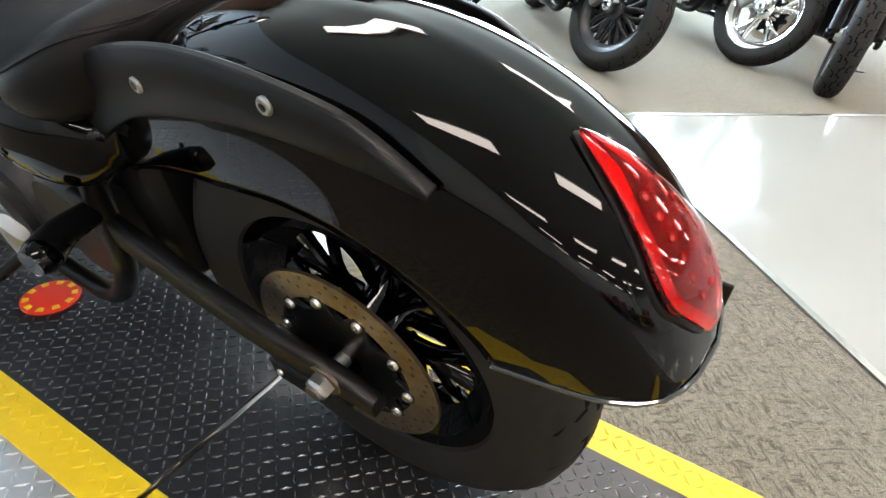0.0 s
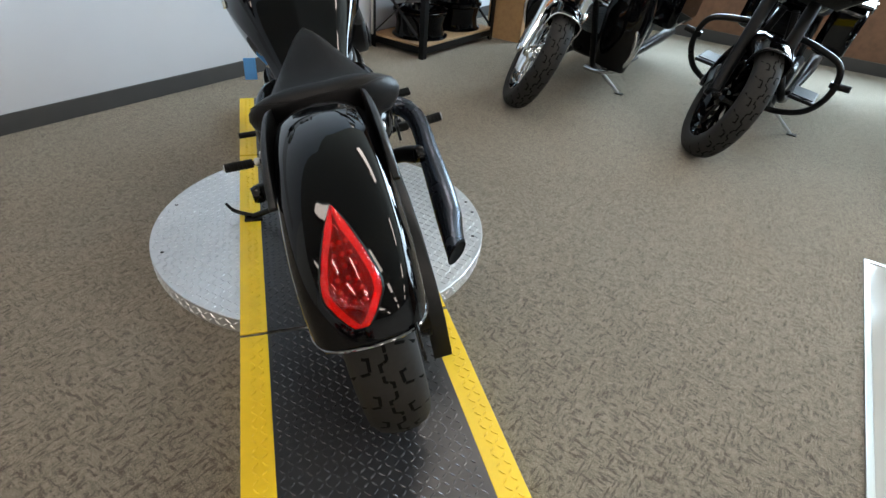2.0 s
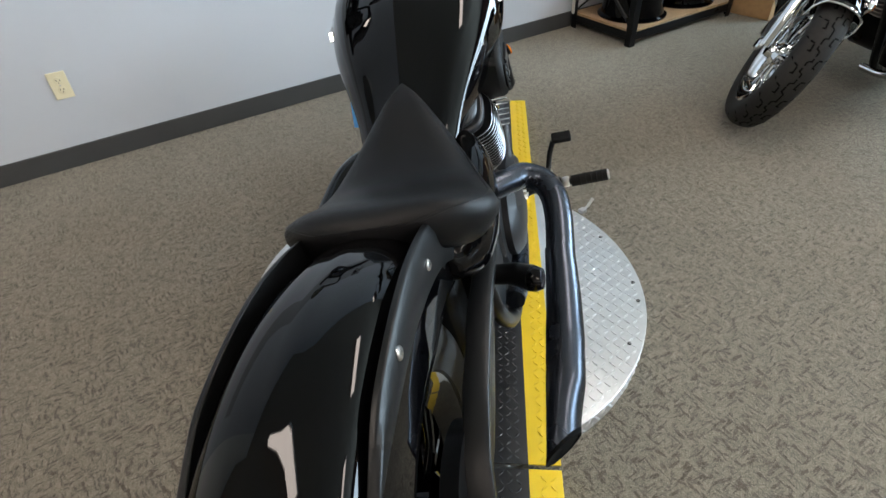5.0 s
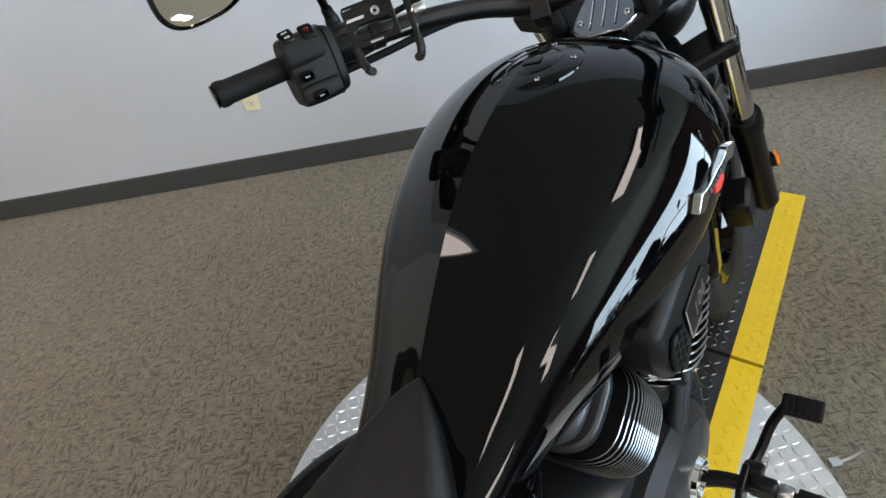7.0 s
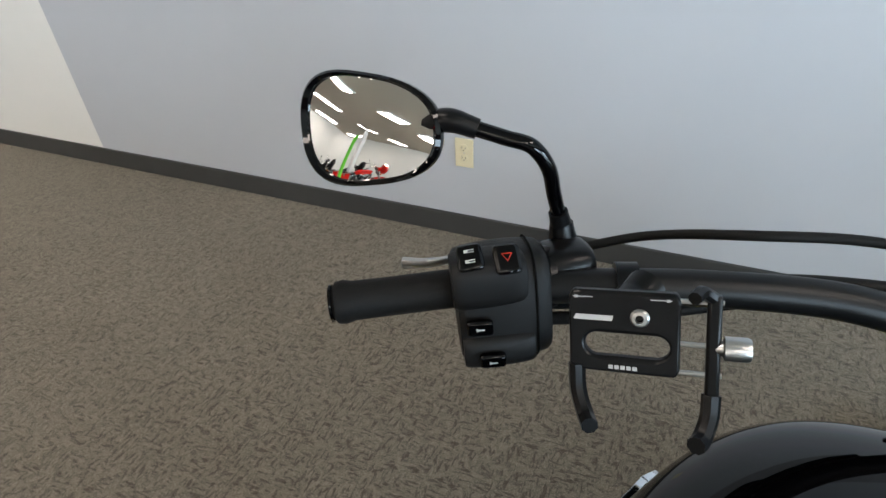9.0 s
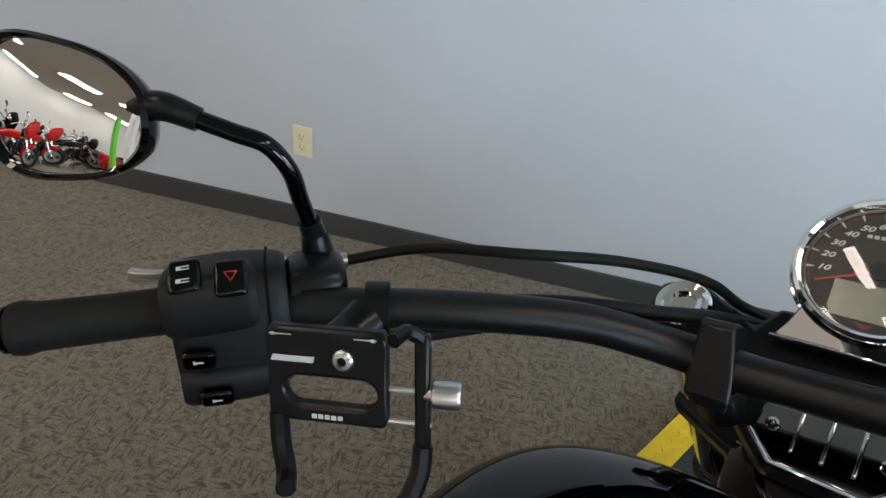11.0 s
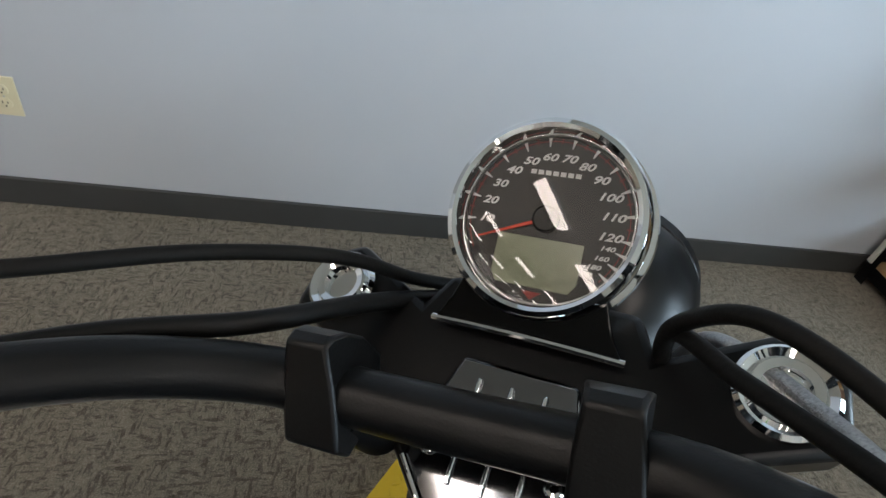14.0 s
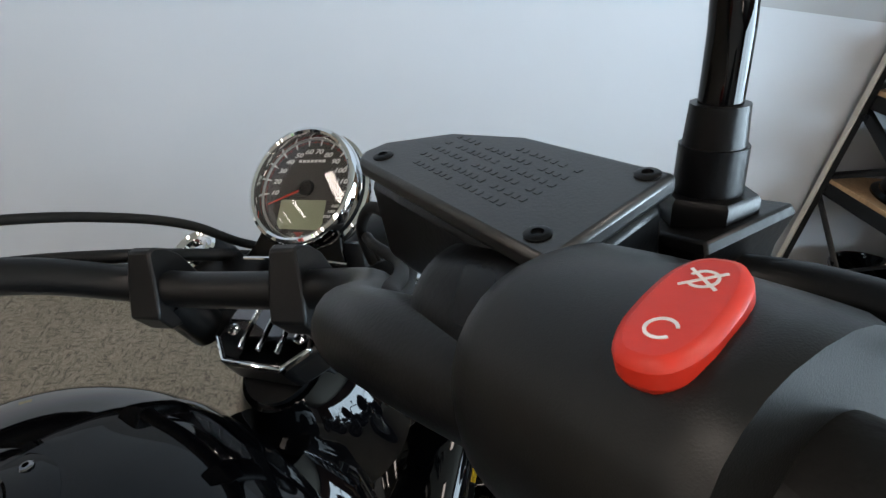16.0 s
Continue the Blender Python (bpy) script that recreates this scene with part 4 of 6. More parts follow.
part("panel_line", tube([(0.2005, y, z) for y, z in (npanel[1], npanel[0], npanel[4])], 0.0011, 6, smooth_path=False), STEEL, nb)
text_part("engine_number", "106", 0.030, STEEL, nb, Matrix.Translation((0.2004, 0.966, 0.654)) @ SIDE @ pose(0, 0, 0, 0, 0, 22), depth=0.0004, shear=0.3)
part("neck_cover", loft([[(w * math.cos(a), 1.245 + o + d * math.sin(a), z) for a in (2 * math.pi * j / 28 for j in range(28))] for z, w, d, o in ((0.46, 0.06, 0.05, 0.05), (0.58, 0.098, 0.062, 0.035), (0.70, 0.105, 0.070, 0.015), (0.79, 0.088, 0.062, 0.0), (0.83, 0.05, 0.045, -0.01))]), GLOSS, bike, "gloss black steering neck cover")
part("folded_peg", tube([(-0.195, 0.60, 0.44), (-0.202, 0.557, 0.405), (-0.204, 0.557, 0.295)], [0.010, 0.013, 0.011], 14), STEEL, bike, "polished steel peg hanger")
part("yellow_cable", tube([(0.10, 1.13, 0.46), (0.13, 1.10, 0.42), (0.145, 1.06, 0.37), (0.13, 1.03, 0.32)], 0.004, 8), YELLOW, bike)

# exhaust on the right: two headers into one long silencer
part("exhaust_header", tube([(0.07, 0.630, 0.476), (0.132, 0.667, 0.474), (0.174, 0.703, 0.467), (0.208, 0.732, 0.456), (0.246, 0.722, 0.441), (0.268, 0.682, 0.427), (0.276, 0.62, 0.407), (0.274, 0.55, 0.387), (0.270, 0.48, 0.365)], 0.031, 20, 48), PIPE, bike, "satin black exhaust pipe")
def slash(bm):
    """Cuts the end of the pipe aslant, longest at its inner side."""
    for v in bm.verts:
        f = min(1, max(0, (0.24 - v.co.y) / 0.09))
        v.co.y += 1.1 * (v.co.x - 0.246) * f
    return bm


mf = part("silencer", slash(tube([(0.271, 0.53, 0.382), (0.269, 0.43, 0.350), (0.263, 0.32, 0.322), (0.254, 0.22, 0.293), (0.243, 0.135, 0.267)], [0.0315, 0.035, 0.0375, 0.0365, 0.032], 24, 40)), PIPE, bike, "satin black silencer with slash-cut end")
part("silencer_end", slash(lathe([(0.0, 0.0012), (0.027, 0.0012), (0.029, 0.004), (0.0325, 0.004), (0.0328, -0.004), (0.0, -0.004)], "z", 24, m=aim((0.243, 0.134, 0.2665), (-0.12, -0.91, -0.30)))), GROOVE, mf)
part("lower_pipe", tube([(0.10, 1.00, 0.50), (0.12, 1.06, 0.40), (0.14, 1.03, 0.27), (0.145, 0.90, 0.19), (0.148, 0.74, 0.178), (0.146, 0.64, 0.185), (0.14, 0.58, 0.20)], 0.026, 18, 60), PIPE, bike, "satin black lower exhaust pipe")
# belt guard and belt
part("belt_guard", loft([[(0.128 + dx, y, z + dz) for dx, dz in ((-0.022, -0.012), (0.022, -0.012), (0.024, 0.008), (0.014, 0.014), (-0.018, 0.014))] for y, z in ((0.50, 0.455), (0.30, 0.47), (0.12, 0.455), (0.02, 0.42), (-0.06, 0.34), (-0.10, 0.25), (-0.105, 0.165))]), MATTE, bike, "matte black belt guard", bevel=0.003)

# pegs, pedals, stand
def peg(parent, base, tip, r=0.015):
    d = (Vector(tip) - Vector(base)).normalized()
    g = part("footpeg", tube([base, tip], r, 16), RUBBER, parent, "black rubber footpeg")
    for k in range(5):
        p = Vector(base).lerp(Vector(tip), 0.25 + 0.15 * k)
        part("rib", lathe([(r, -0.003), (r + 0.0015, 0), (r, 0.003)], "z", 16, m=aim(p, d)), RUBBER, g)
    part("end_cap", solid_lathe([(r * 0.9, 0), (r * 0.9, 0.003), (r * 0.6, 0.005)], "z", 16, m=aim(tip, d)), STEEL, g)
    return g


for sx in (-1, 1):
    part("peg_bracket", tube([(sx * 0.12, 0.93, 0.25), (sx * 0.20, 0.965, 0.26), (sx * 0.315, 0.975, 0.262)], [0.016, 0.013, 0.009], 12), SATIN, bike)
    peg(bike, (sx * 0.312, 0.975, 0.262), (sx * 0.412, 0.968, 0.27), 0.0165)
    part("peg_clamp", lathe([(0.0, -0.010), (0.014, -0.010), (0.0155, -0.006), (0.0155, 0.006), (0.014, 0.010), (0.0, 0.010)], "z", 20, m=aim((sx * 0.296, 0.9755, 0.262), (sx, -0.03, 0.05))), STEEL, bike, "steel footpeg clamp")
    part("peg_knuckle", boxes((-0.018, 0.022, -0.013, 0.013, -0.017, 0.017)), SATIN, bike, m=pose(sx * 0.262, 0.975, 0.263), bevel=0.006)
    part("peg_plate", plate([(-0.045, -0.030), (0.030, -0.022), (0.042, 0.004), (0.020, 0.030), (-0.030, 0.022)], -0.005, 0.005, SIDE), SATIN, bike, m=pose(sx * 0.238, 0.968, 0.262), bevel=0.002)
part("pedal_pivot", lathe([(0.0, -0.014), (0.013, -0.014), (0.016, -0.010), (0.016, 0.010), (0.013, 0.014), (0.0, 0.014)], "x", 24, m=pose(0.248, 0.992, 0.272)), SATIN, bike)
part("pedal_spring", tube([(0.2565 + 0.006 * math.cos(a), 1.002 + 0.0011 * a, 0.268 + 0.006 * math.sin(a)) for a in (0.5 * j for j in range(60))], 0.0011, 6, 120), STEEL, bike)
br = part("brake_pedal", tube([(0.24, 0.98, 0.27), (0.25, 1.03, 0.28), (0.262, 1.06, 0.32), (0.275, 1.07, 0.348)], 0.008, 10), SATIN, bike)
part("pedal_pad", boxes((-0.024, 0.032, -0.017, 0.017, -0.006, 0.008)), RUBBER, br, m=pose(0.295, 1.075, 0.352, 20, 0, 0), bevel=0.004)
bm = bmesh.new()
for i in range(6):
    box(bm, -0.02 + 0.009 * i, -0.015 + 0.009 * i, -0.014, 0.014, 0.008, 0.0105)
part("pad_rib", bm, RUBBER, br, m=pose(0.295, 1.075, 0.352, 20, 0, 0))
sh = part("shift_lever", tube([(-0.20, 0.93, 0.25), (-0.23, 1.02, 0.27), (-0.26, 1.09, 0.32), (-0.34, 1.10, 0.325)], 0.007, 10), SATIN, bike)
part("shift_toe", tube([(-0.27, 1.095, 0.322), (-0.345, 1.10, 0.326)], 0.011, 12), RUBBER, sh)
# passenger peg mounts
for sx in (-1, 1):
    bk = part("rear_peg_mount", tube([(sx * 0.13, 0.42, 0.43), (sx * 0.19, 0.40, 0.44), (sx * 0.218, 0.385, 0.440)], [0.020, 0.022, 0.026], 14), SATIN, bike)
    part("mount_cap", solid_lathe([(0.024, -0.012), (0.026, 0.0), (0.02, 0.014)], "z", 20, m=aim((sx * 0.226, 0.38, 0.441), (sx, -0.2, 0.05))), GLOSS, bk)
FOOT = BIKE.inverted() @ Vector((-0.255, 0.905, TZ + 0.012))
part("side_stand", tube([(-0.12, 0.80, 0.19), (-0.20, 0.83, 0.15), tuple(FOOT)], [0.014, 0.012, 0.011], 12), SATIN, bike, "black side stand, folded out")
part("stand_foot", boxes((-0.035, 0.03, -0.022, 0.022, -0.004, 0.004)), SATIN, bike, m=BIKE.inverted() @ pose(-0.255, 0.905, TZ + 0.005), bevel=0.002)
part("stand_tang", tube([tuple(FOOT), (-0.40, 0.902, 0.108), (-0.43, 0.906, 0.13), (-0.447, 0.91, 0.162)], [0.010, 0.008, 0.007, 0.005], 10), SATIN, bike)

# ---- front end, turned to the left ----
FW = (0, 0.075, -0.735)
wheel("front_wheel", bike, FORK @ pose(*FW), 0.318, 0.13, 0.215, 6, GLOSS, -0.085, 0.15)
for sx in (-1, 1):
    x = sx * 0.138
    leg = part("fork_leg", lathe([(0.0, -0.03), (0.023, -0.03), (0.023, 0.012)], "z", 24, m=FORK @ pose(x, 0.097, -0.03)), SATIN, bike)
    part("fork_cap", lathe([(0.0, 0.006), (0.012, 0.006), (0.0125, 0.011), (0.017, 0.012), (0.0175, 0.009), (0.023, 0.012), (0.0255, 0.009), (0.0255, -0.004)], "z", 36, m=FORK @ pose(x, 0.097, -0.03)), CHROME, leg, "chrome fork cap")
    part("fork_tube", tube([(x, 0.097, -0.06), (x, 0.097, -0.56)], 0.0215, 24), CHROME, leg, "chrome fork tube", m=FORK)
    part("slider", lathe([(0.022, -0.42), (0.031, -0.42), (0.033, -0.435), (0.033, -0.46), (0.029, -0.465), (0.0285, -0.60), (0.028, -0.76), (0.03, -0.79), (0.02, -0.815), (0.0, -0.816)], "z", 28, m=FORK @ pose(x, 0.097, -0.03)), SATIN, leg, "black fork slider")
    sg = part("turn_signal", tube([(x + sx * 0.018, 0.105, -0.66), (x + sx * 0.034, 0.115, -0.66)], [0.012, 0.020], 14), SATIN, bike, m=FORK)
    part("amber_lens", solid_lathe([(0.020, 0), (0.020, 0.005), (0.015, 0.008)], "z", 20, m=aim((x + sx * 0.035, 0.115, -0.66), (sx, 0.3, 0.0))), ORANGE, sg, "orange lens")
    part("front_caliper", boxes((-0.03, 0.03, -0.05, 0.03, -0.06, 0.05)), SATIN, bike, m=FORK @ pose(-0.10 if sx < 0 else 0.10, 0.02, -0.66), bevel=0.01)
out = [(-0.172, 0.075), (-0.168, 0.118), (-0.138, 0.134), (-0.108, 0.118), (-0.075, 0.10), (-0.062, 0.125), (0.062, 0.125), (0.075, 0.10), (0.108, 0.118), (0.138, 0.134), (0.168, 0.118), (0.172, 0.075), (0.095, 0.043), (0.036, -0.017), (-0.036, -0.017), (-0.095, 0.043)]
part("upper_triple_clamp", plate(out, -0.062, -0.026), SATIN, bike, m=FORK, bevel=0.006)
part("lower_triple_clamp", plate([(x * 0.95, y) for x, y in out], -0.24, -0.21), SATIN, bike, m=FORK, bevel=0.006)
part("steering_head", solid_lathe([(0.036, -0.205), (0.036, -0.062)], "z", 28), SATIN, bike, m=FORK)
shroud = part("neck_shroud", solid_lathe([(0.080, -0.205), (0.076, -0.15), (0.068, -0.10), (0.042, -0.068)], "z", 48), GLOSS, bike, "gloss black shroud round the steering neck", m=FORK)
part("yellow_sticker", boxes((-0.0085, 0.0085, -0.0048, 0.0048, -0.0004, 0.0006)), YELLOW, shroud, "small yellow sticker", m=FORK @ aim((-0.0325, -0.0365, -0.0765), (-0.5, -0.56, 0.86)) @ pose(0, 0, 0, 0, 0, -30))
# polished cover with ribs between the bar clamps
cvo = [(-0.048, 0.006), (-0.051, -0.021), (-0.031, -0.042), (0.031, -0.042), (0.051, -0.021), (0.048, 0.006), (0.036, 0.046), (-0.036, 0.046)]
cv = part("clamp_cover", plate(cvo, -0.016, -0.004), BLACKCHROME, bike, "dark chrome ribbed cover on the triple clamp", m=FORK @ pose(0.003, 0.025, -0.018), bevel=0.003)
for x in (-0.02, 0.0, 0.02):
    part("rib", boxes((x - 0.0013, x + 0.0013, -0.028, 0.034, -0.004, -0.001)), CHROME, cv, bevel=0.0008)
part("cover_edge", tube([(x, y, -0.004) for x, y in cvo[1:5]], 0.0016, 8, smooth_path=False), CHROME, cv)
for x in (-0.037, 0.037):
    part("screw", bolt(pose(x, -0.011, -0.004), 0.0056, 0.003), CHROME, cv)

# handlebar
BAR = [(-0.4192, -0.2582, 0.2896), (-0.366, -0.185, 0.239), (-0.293, -0.120, 0.191), (-0.216, -0.057, 0.138), (-0.150, -0.008, 0.085), (-0.10, 0.014, 0.046), (-0.05, 0.0185, 0.037), (0.0, 0.0225, 0.036), (0.05, 0.0265, 0.037)]
BAR += [(0.10, 0.028, 0.043), (0.15, 0.014, 0.068), (0.18, -0.018, 0.107), (0.205, -0.052, 0.155), (0.25, -0.076, 0.192), (0.30, -0.095, 0.213), (0.38, -0.127, 0.247), (0.455, -0.172, 0.283)]
part("handlebar", tube(BAR, [0.0155] * 10 + [0.0162, 0.0174, 0.0182, 0.0182, 0.0176, 0.0155, 0.0155], 20, 90), MATTE, bike, "matte black handlebar", m=FORK)
for sx in (-1, 1):
    slant = [(-0.029 + 0.042 * k / 8, -0.003 + 0.040 * k / 8) for k in range(9)]
    bm = plate([(-0.016, -0.035), (-0.027, -0.025), *slant, (0.020, 0.034), (0.026, 0.025), (0.030, 0.010), (0.030, -0.016), (0.020, -0.036)], -0.0162, 0.0162, Matrix(((0, 0, 1, 0), (1, 0, 0, 0), (0, 1, 0, 0), (0, 0, 0, 1))))
    for v in bm.verts:
        f = min(1, max(0, (v.co.z + 0.003) / 0.0405))
        v.co.x *= (1 - 0.30 * f ** 2.2) * (1 - 0.38 * min(1, max(0, (-0.012 - v.co.z) / 0.022)))
    rs = part("bar_clamp", bm, MATTE, bike, "faceted black handlebar riser clamp", m=FORK @ pose(sx * 0.071 - 0.003, 0.0215 + sx * 0.0056, 0.039, 0, 0, 4.5) @ Matrix.Diagonal((1, 0.98, 0.96, 1)), bevel=0.0022, angle=27)
    part("riser", solid_lathe([(0.019, -0.075), (0.020, -0.015)], "z", 20), MATTE, rs)


def along_bar(s):
    """Pose on the bar: z along it outwards, s metres from the bar's end (left end first)."""
    p = spline(BAR, 240)
    d = np.r_[0, np.cumsum([(b - a).length for a, b in zip(p, p[1:])])]
    left = s >= 0
    v = abs(s) if left else d[-1] - abs(s)
    i = int(np.clip(np.searchsorted(d, v), 1, 239))
    w = (p[i - 1] - p[i + 1]).normalized() if left else (p[i + 1] - p[i - 1]).normalized()
    up = Vector((0, 0.48, 0.88))
    x = up.cross(w).normalized()
    y = w.cross(x)
    m = Matrix((x, y, w)).transposed().to_4x4()
    m.translation = p[i]
    return m


for sx in (1, -1):
    m0 = along_bar(sx * 0.002)
    gp = part("grip", lathe([(0.0, 0.006), (0.014, 0.006), (0.0185, 0.003), (0.0195, -0.004), (0.0175, -0.012), (0.0172, -0.06), (0.0176, -0.115), (0.0185, -0.122)], "z", 28), RUBBER, bike, "black rubber handlebar grip", m=FORK @ m0)
    part("grip_end", solid_lathe([(0.0165, 0.0062), (0.0165, 0.0085), (0.01, 0.0095)], "z", 28), GLOSS, gp)

# ---- instruments ----
GAUGE = FORK @ pose(0, 0.152, 0.020, 22, 0, 0)
sp = part("speedometer", lathe([(0.0, -0.058), (0.035, -0.056), (0.052, -0.045), (0.0585, -0.02), (0.0595, -0.008)], "z", 56), CHROME, bike, "round chrome speedometer with black dial", m=GAUGE)
part("bezel", lathe([(0.0580, -0.0125), (0.0605, -0.010), (0.0612, -0.005), (0.0608, 0.001), (0.0590, 0.0048), (0.0560, 0.0062), (0.0536, 0.0046), (0.0527, 0.001), (0.0524, -0.008)], "z", 80), CHROME, sp, "polished chrome bezel")
part("bezel_gap", lathe([(0.0595, -0.0175), (0.0595, -0.0105)], "z", 64), GROOVE, sp, "dark gap behind the bezel")
part("rear_ring", lathe([(0.0585, -0.030), (0.0625, -0.027), (0.0638, -0.022), (0.0632, -0.018), (0.0600, -0.0168)], "z", 80), CHROME, sp, "chrome ring behind the bezel")
part("inner_ring", lathe([(0.0522, -0.0075), (0.0512, -0.0072), (0.0508, -0.0078)], "z", 64), STEEL, sp)
part("dial", solid_lathe([(0.0522, -0.0095), (0.0522, -0.0080)], "z", 64), DIAL, sp, "black dial face")
ln = part("lens", lathe([(0.0003 + 0.0523 * i / 14, 0.0066 * (1 - (i / 14) ** 2)) for i in range(15)], "z", 64), DOME, sp, "clear domed lens", angle=80)
ln.visible_shadow = False


def dial_angle(v):
    return 90 - (v - 65) * 1.77 if v <= 120 else -7.4 - (v - 120) * 0.47


for v in list(range(10, 121, 10)) + [140, 160, 180, 200]:
    a = radians(dial_angle(v))
    big = v <= 120
    r = 0.0385 if big else 0.0400
    text_part("numeral", str(v), 0.0066 if big else 0.0040, WHITE, sp, pose(r * math.cos(a), r * math.sin(a), -0.0076) @ Matrix.Diagonal((1.42, 1.0, 1.0, 1.0)), depth=0.0001, shear=0.3, bold=0.026)
    ca, sa = math.cos(a), math.sin(a)
    m = pose(0, 0, 0, 0, 0, math.degrees(a))
    part("tick", plate([(0.0450, -0.0003), (0.0507, -0.0011), (0.0507, 0.0011), (0.0450, 0.0003)], -0.0079, -0.0074, m), WHITE, sp, smooth=False)
for v in [5 + 10 * i for i in range(12)]:
    part("small_tick", plate([(0.047, -0.0003), (0.0505, -0.0003), (0.0505, 0.0003), (0.047, 0.0003)], -0.0079, -0.0075, pose(0, 0, 0, 0, 0, dial_angle(v))), DIALRED, sp, smooth=False)
def arc(r0, r1, a0, a1, z0, z1, n=40):
    pts = [(r1 * math.cos(radians(a)), r1 * math.sin(radians(a))) for a in np.linspace(a0, a1, n)]
    pts += [(r0 * math.cos(radians(a)), r0 * math.sin(radians(a))) for a in np.linspace(a1, a0, n)]
    return plate(pts, z0, z1)


part("red_arc", arc(0.0483, 0.0488, -40, 210, -0.0079, -0.0075, 80), DIALRED, sp, smooth=False)
part("lcd", plate([(-0.0275, -0.0120), (0.0255, -0.0120), (0.0255, -0.0360), (0.0215, -0.0420), (-0.0235, -0.0420), (-0.0275, -0.0360)], -0.0079, -0.0073), LCD, sp, "blank grey-green display", bevel=0.0002)
for i in range(7):
    part("print", boxes((-0.0155 + i * 0.0046, -0.0121 + i * 0.0046, 0.0270, 0.0298, -0.0079, -0.0075)), WHITE, sp, smooth=False)
part("red_mark", plate([(-0.006, -0.0445), (0.006, -0.0445), (0.0, -0.0495)], -0.0079, -0.0075), DIALRED, sp, smooth=False)
part("needle", plate([(0.006, -0.0011), (0.045, -0.0004), (0.045, 0.0004), (0.006, 0.0011)], -0.0062, -0.0054, pose(0, 0, 0, 0, 0, 203)), mat("needle_red", (0.75, 0.06, 0.02), 0.5), sp, "thin red needle", smooth=False)
part("needle_hub", solid_lathe([(0.0082, -0.0078), (0.0082, -0.0052), (0.007, -0.0042)], "z", 28), SATIN, sp)
part("bracket", plate([(-0.058, -0.072), (0.058, -0.072), (0.050, -0.058), (0.042, -0.035), (-0.042, -0.035), (-0.050, -0.058)], -0.014, -0.009), GLOSS, sp, bevel=0.001)
part("bracket_edge", tube([(-0.060, -0.073, -0.010), (-0.03, -0.072, -0.008), (0.03, -0.072, -0.008), (0.060, -0.073, -0.010)], 0.0022, 8), CHROME, sp)
hl = part("headlight", lathe([(0.0, -0.10), (0.045, -0.092), (0.070, -0.065), (0.081, -0.02), (0.083, 0.02), (0.080, 0.03)], "y", 48, m=FORK @ pose(0.012, 0.20, -0.188, -29, 0, 0)), SATIN, bike, "satin black headlight shell")
part("headlight_ring", lathe([(0.079, 0.03), (0.081, 0.032), (0.081, 0.045), (0.076, 0.05), (0.074, 0.034)], "y", 48, m=FORK @ pose(0.012, 0.20, -0.188, -29, 0, 0)), SATIN, hl)
part("headlight_lens", solid_lathe([(0.075, 0.040), (0.065, 0.05), (0.04, 0.056)], "y", 48, m=FORK @ pose(0.012, 0.20, -0.188, -29, 0, 0)), CLEAR, hl)
part("front_fender", loft([[(x, 0.075 + (0.345 - dd) * math.sin(a), -0.735 + (0.345 - dd) * math.cos(a)) for x, dd in [(-0.082, 0.075), (-0.08, 0.04), (-0.066, 0.014), (-0.035, 0.003), (0, 0), (0.035, 0.003), (0.066, 0.014), (0.08, 0.04), (0.082, 0.075)]] for a in np.linspace(radians(-62), radians(48), 30)], closed=False), GLOSS, bike, "gloss black front fender", m=FORK, solid=0.003, angle=60)


# ---- controls ----
def housing(m, z0, z1, rx, ry, ox=0.0, oy=0.0, power=0.55, n=14, ends=0.82):
    """A rounded body round the bar from z0 to z1, rx and ry from its middle."""
    rings = []
    for i in range(n + 1):
        t = i / n
        k = ends + (1 - ends) * math.sin(math.pi * min(1, max(0, t))) ** 0.35
        rings.append([m @ Vector((ox + k * rx * math.copysign(abs(math.cos(a)) ** power, math.cos(a)), oy + k * ry * math.copysign(abs(math.sin(a)) ** power, math.sin(a)), z0 + (z1 - z0) * t)) for a in (2 * math.pi * j / 32 for j in range(32))])
    return loft(rings)


def rounded(w, h, r=0.35, n=28):
    return [(w * math.copysign(abs(math.cos(a)) ** r, math.cos(a)), h * math.copysign(abs(math.sin(a)) ** r, math.sin(a))) for a in (2 * math.pi * j / n for j in range(n))]


def on_side(p, n):
    """A pose at p whose z points along n and whose x runs along the bar."""
    n = Vector(n).normalized()
    u = n.cross(Vector((0, 0, 1))).normalized()
    m = Matrix((u.cross(n), u, n)).transposed().to_4x4()
    m.translation = p
    return m


L, R = along_bar(0.0) @ pose(0, 0, 0.0153), along_bar(-0.0001)
# left: switches, clutch perch, lever
sw = part("left_switch_housing", housing(L, -0.194, -0.116, 0.035, 0.051, 0.006, -0.012, 0.60, 22, 0.88), PLASTIC, bike, "black switch housing with rocker buttons", m=FORK)
LV = FORK @ L
part("upper_pod", housing(L, -0.174, -0.113, 0.024, 0.024, 0.020, 0.016, 0.6, 18, 0.86), PLASTIC, sw)
part("lower_pod", housing(L, -0.178, -0.117, 0.022, 0.017, 0.024, -0.044, 0.6, 18, 0.86), PLASTIC, sw)
part("housing_seam", tube([L @ Vector((0.006 + 0.0352 * math.copysign(abs(math.cos(a)) ** 0.6, math.cos(a)), -0.012 + 0.0512 * math.copysign(abs(math.sin(a)) ** 0.6, math.sin(a)), -0.181)) for a in np.linspace(0, 2 * math.pi, 49)], 0.0009, 6, smooth_path=False), GROOVE, sw)
part("perch_collar", lathe([(0.024, -0.004), (0.028, -0.003), (0.0285, 0.003), (0.024, 0.004)], "z", 32, m=L @ pose(0, 0, -0.2)), SATIN, sw)
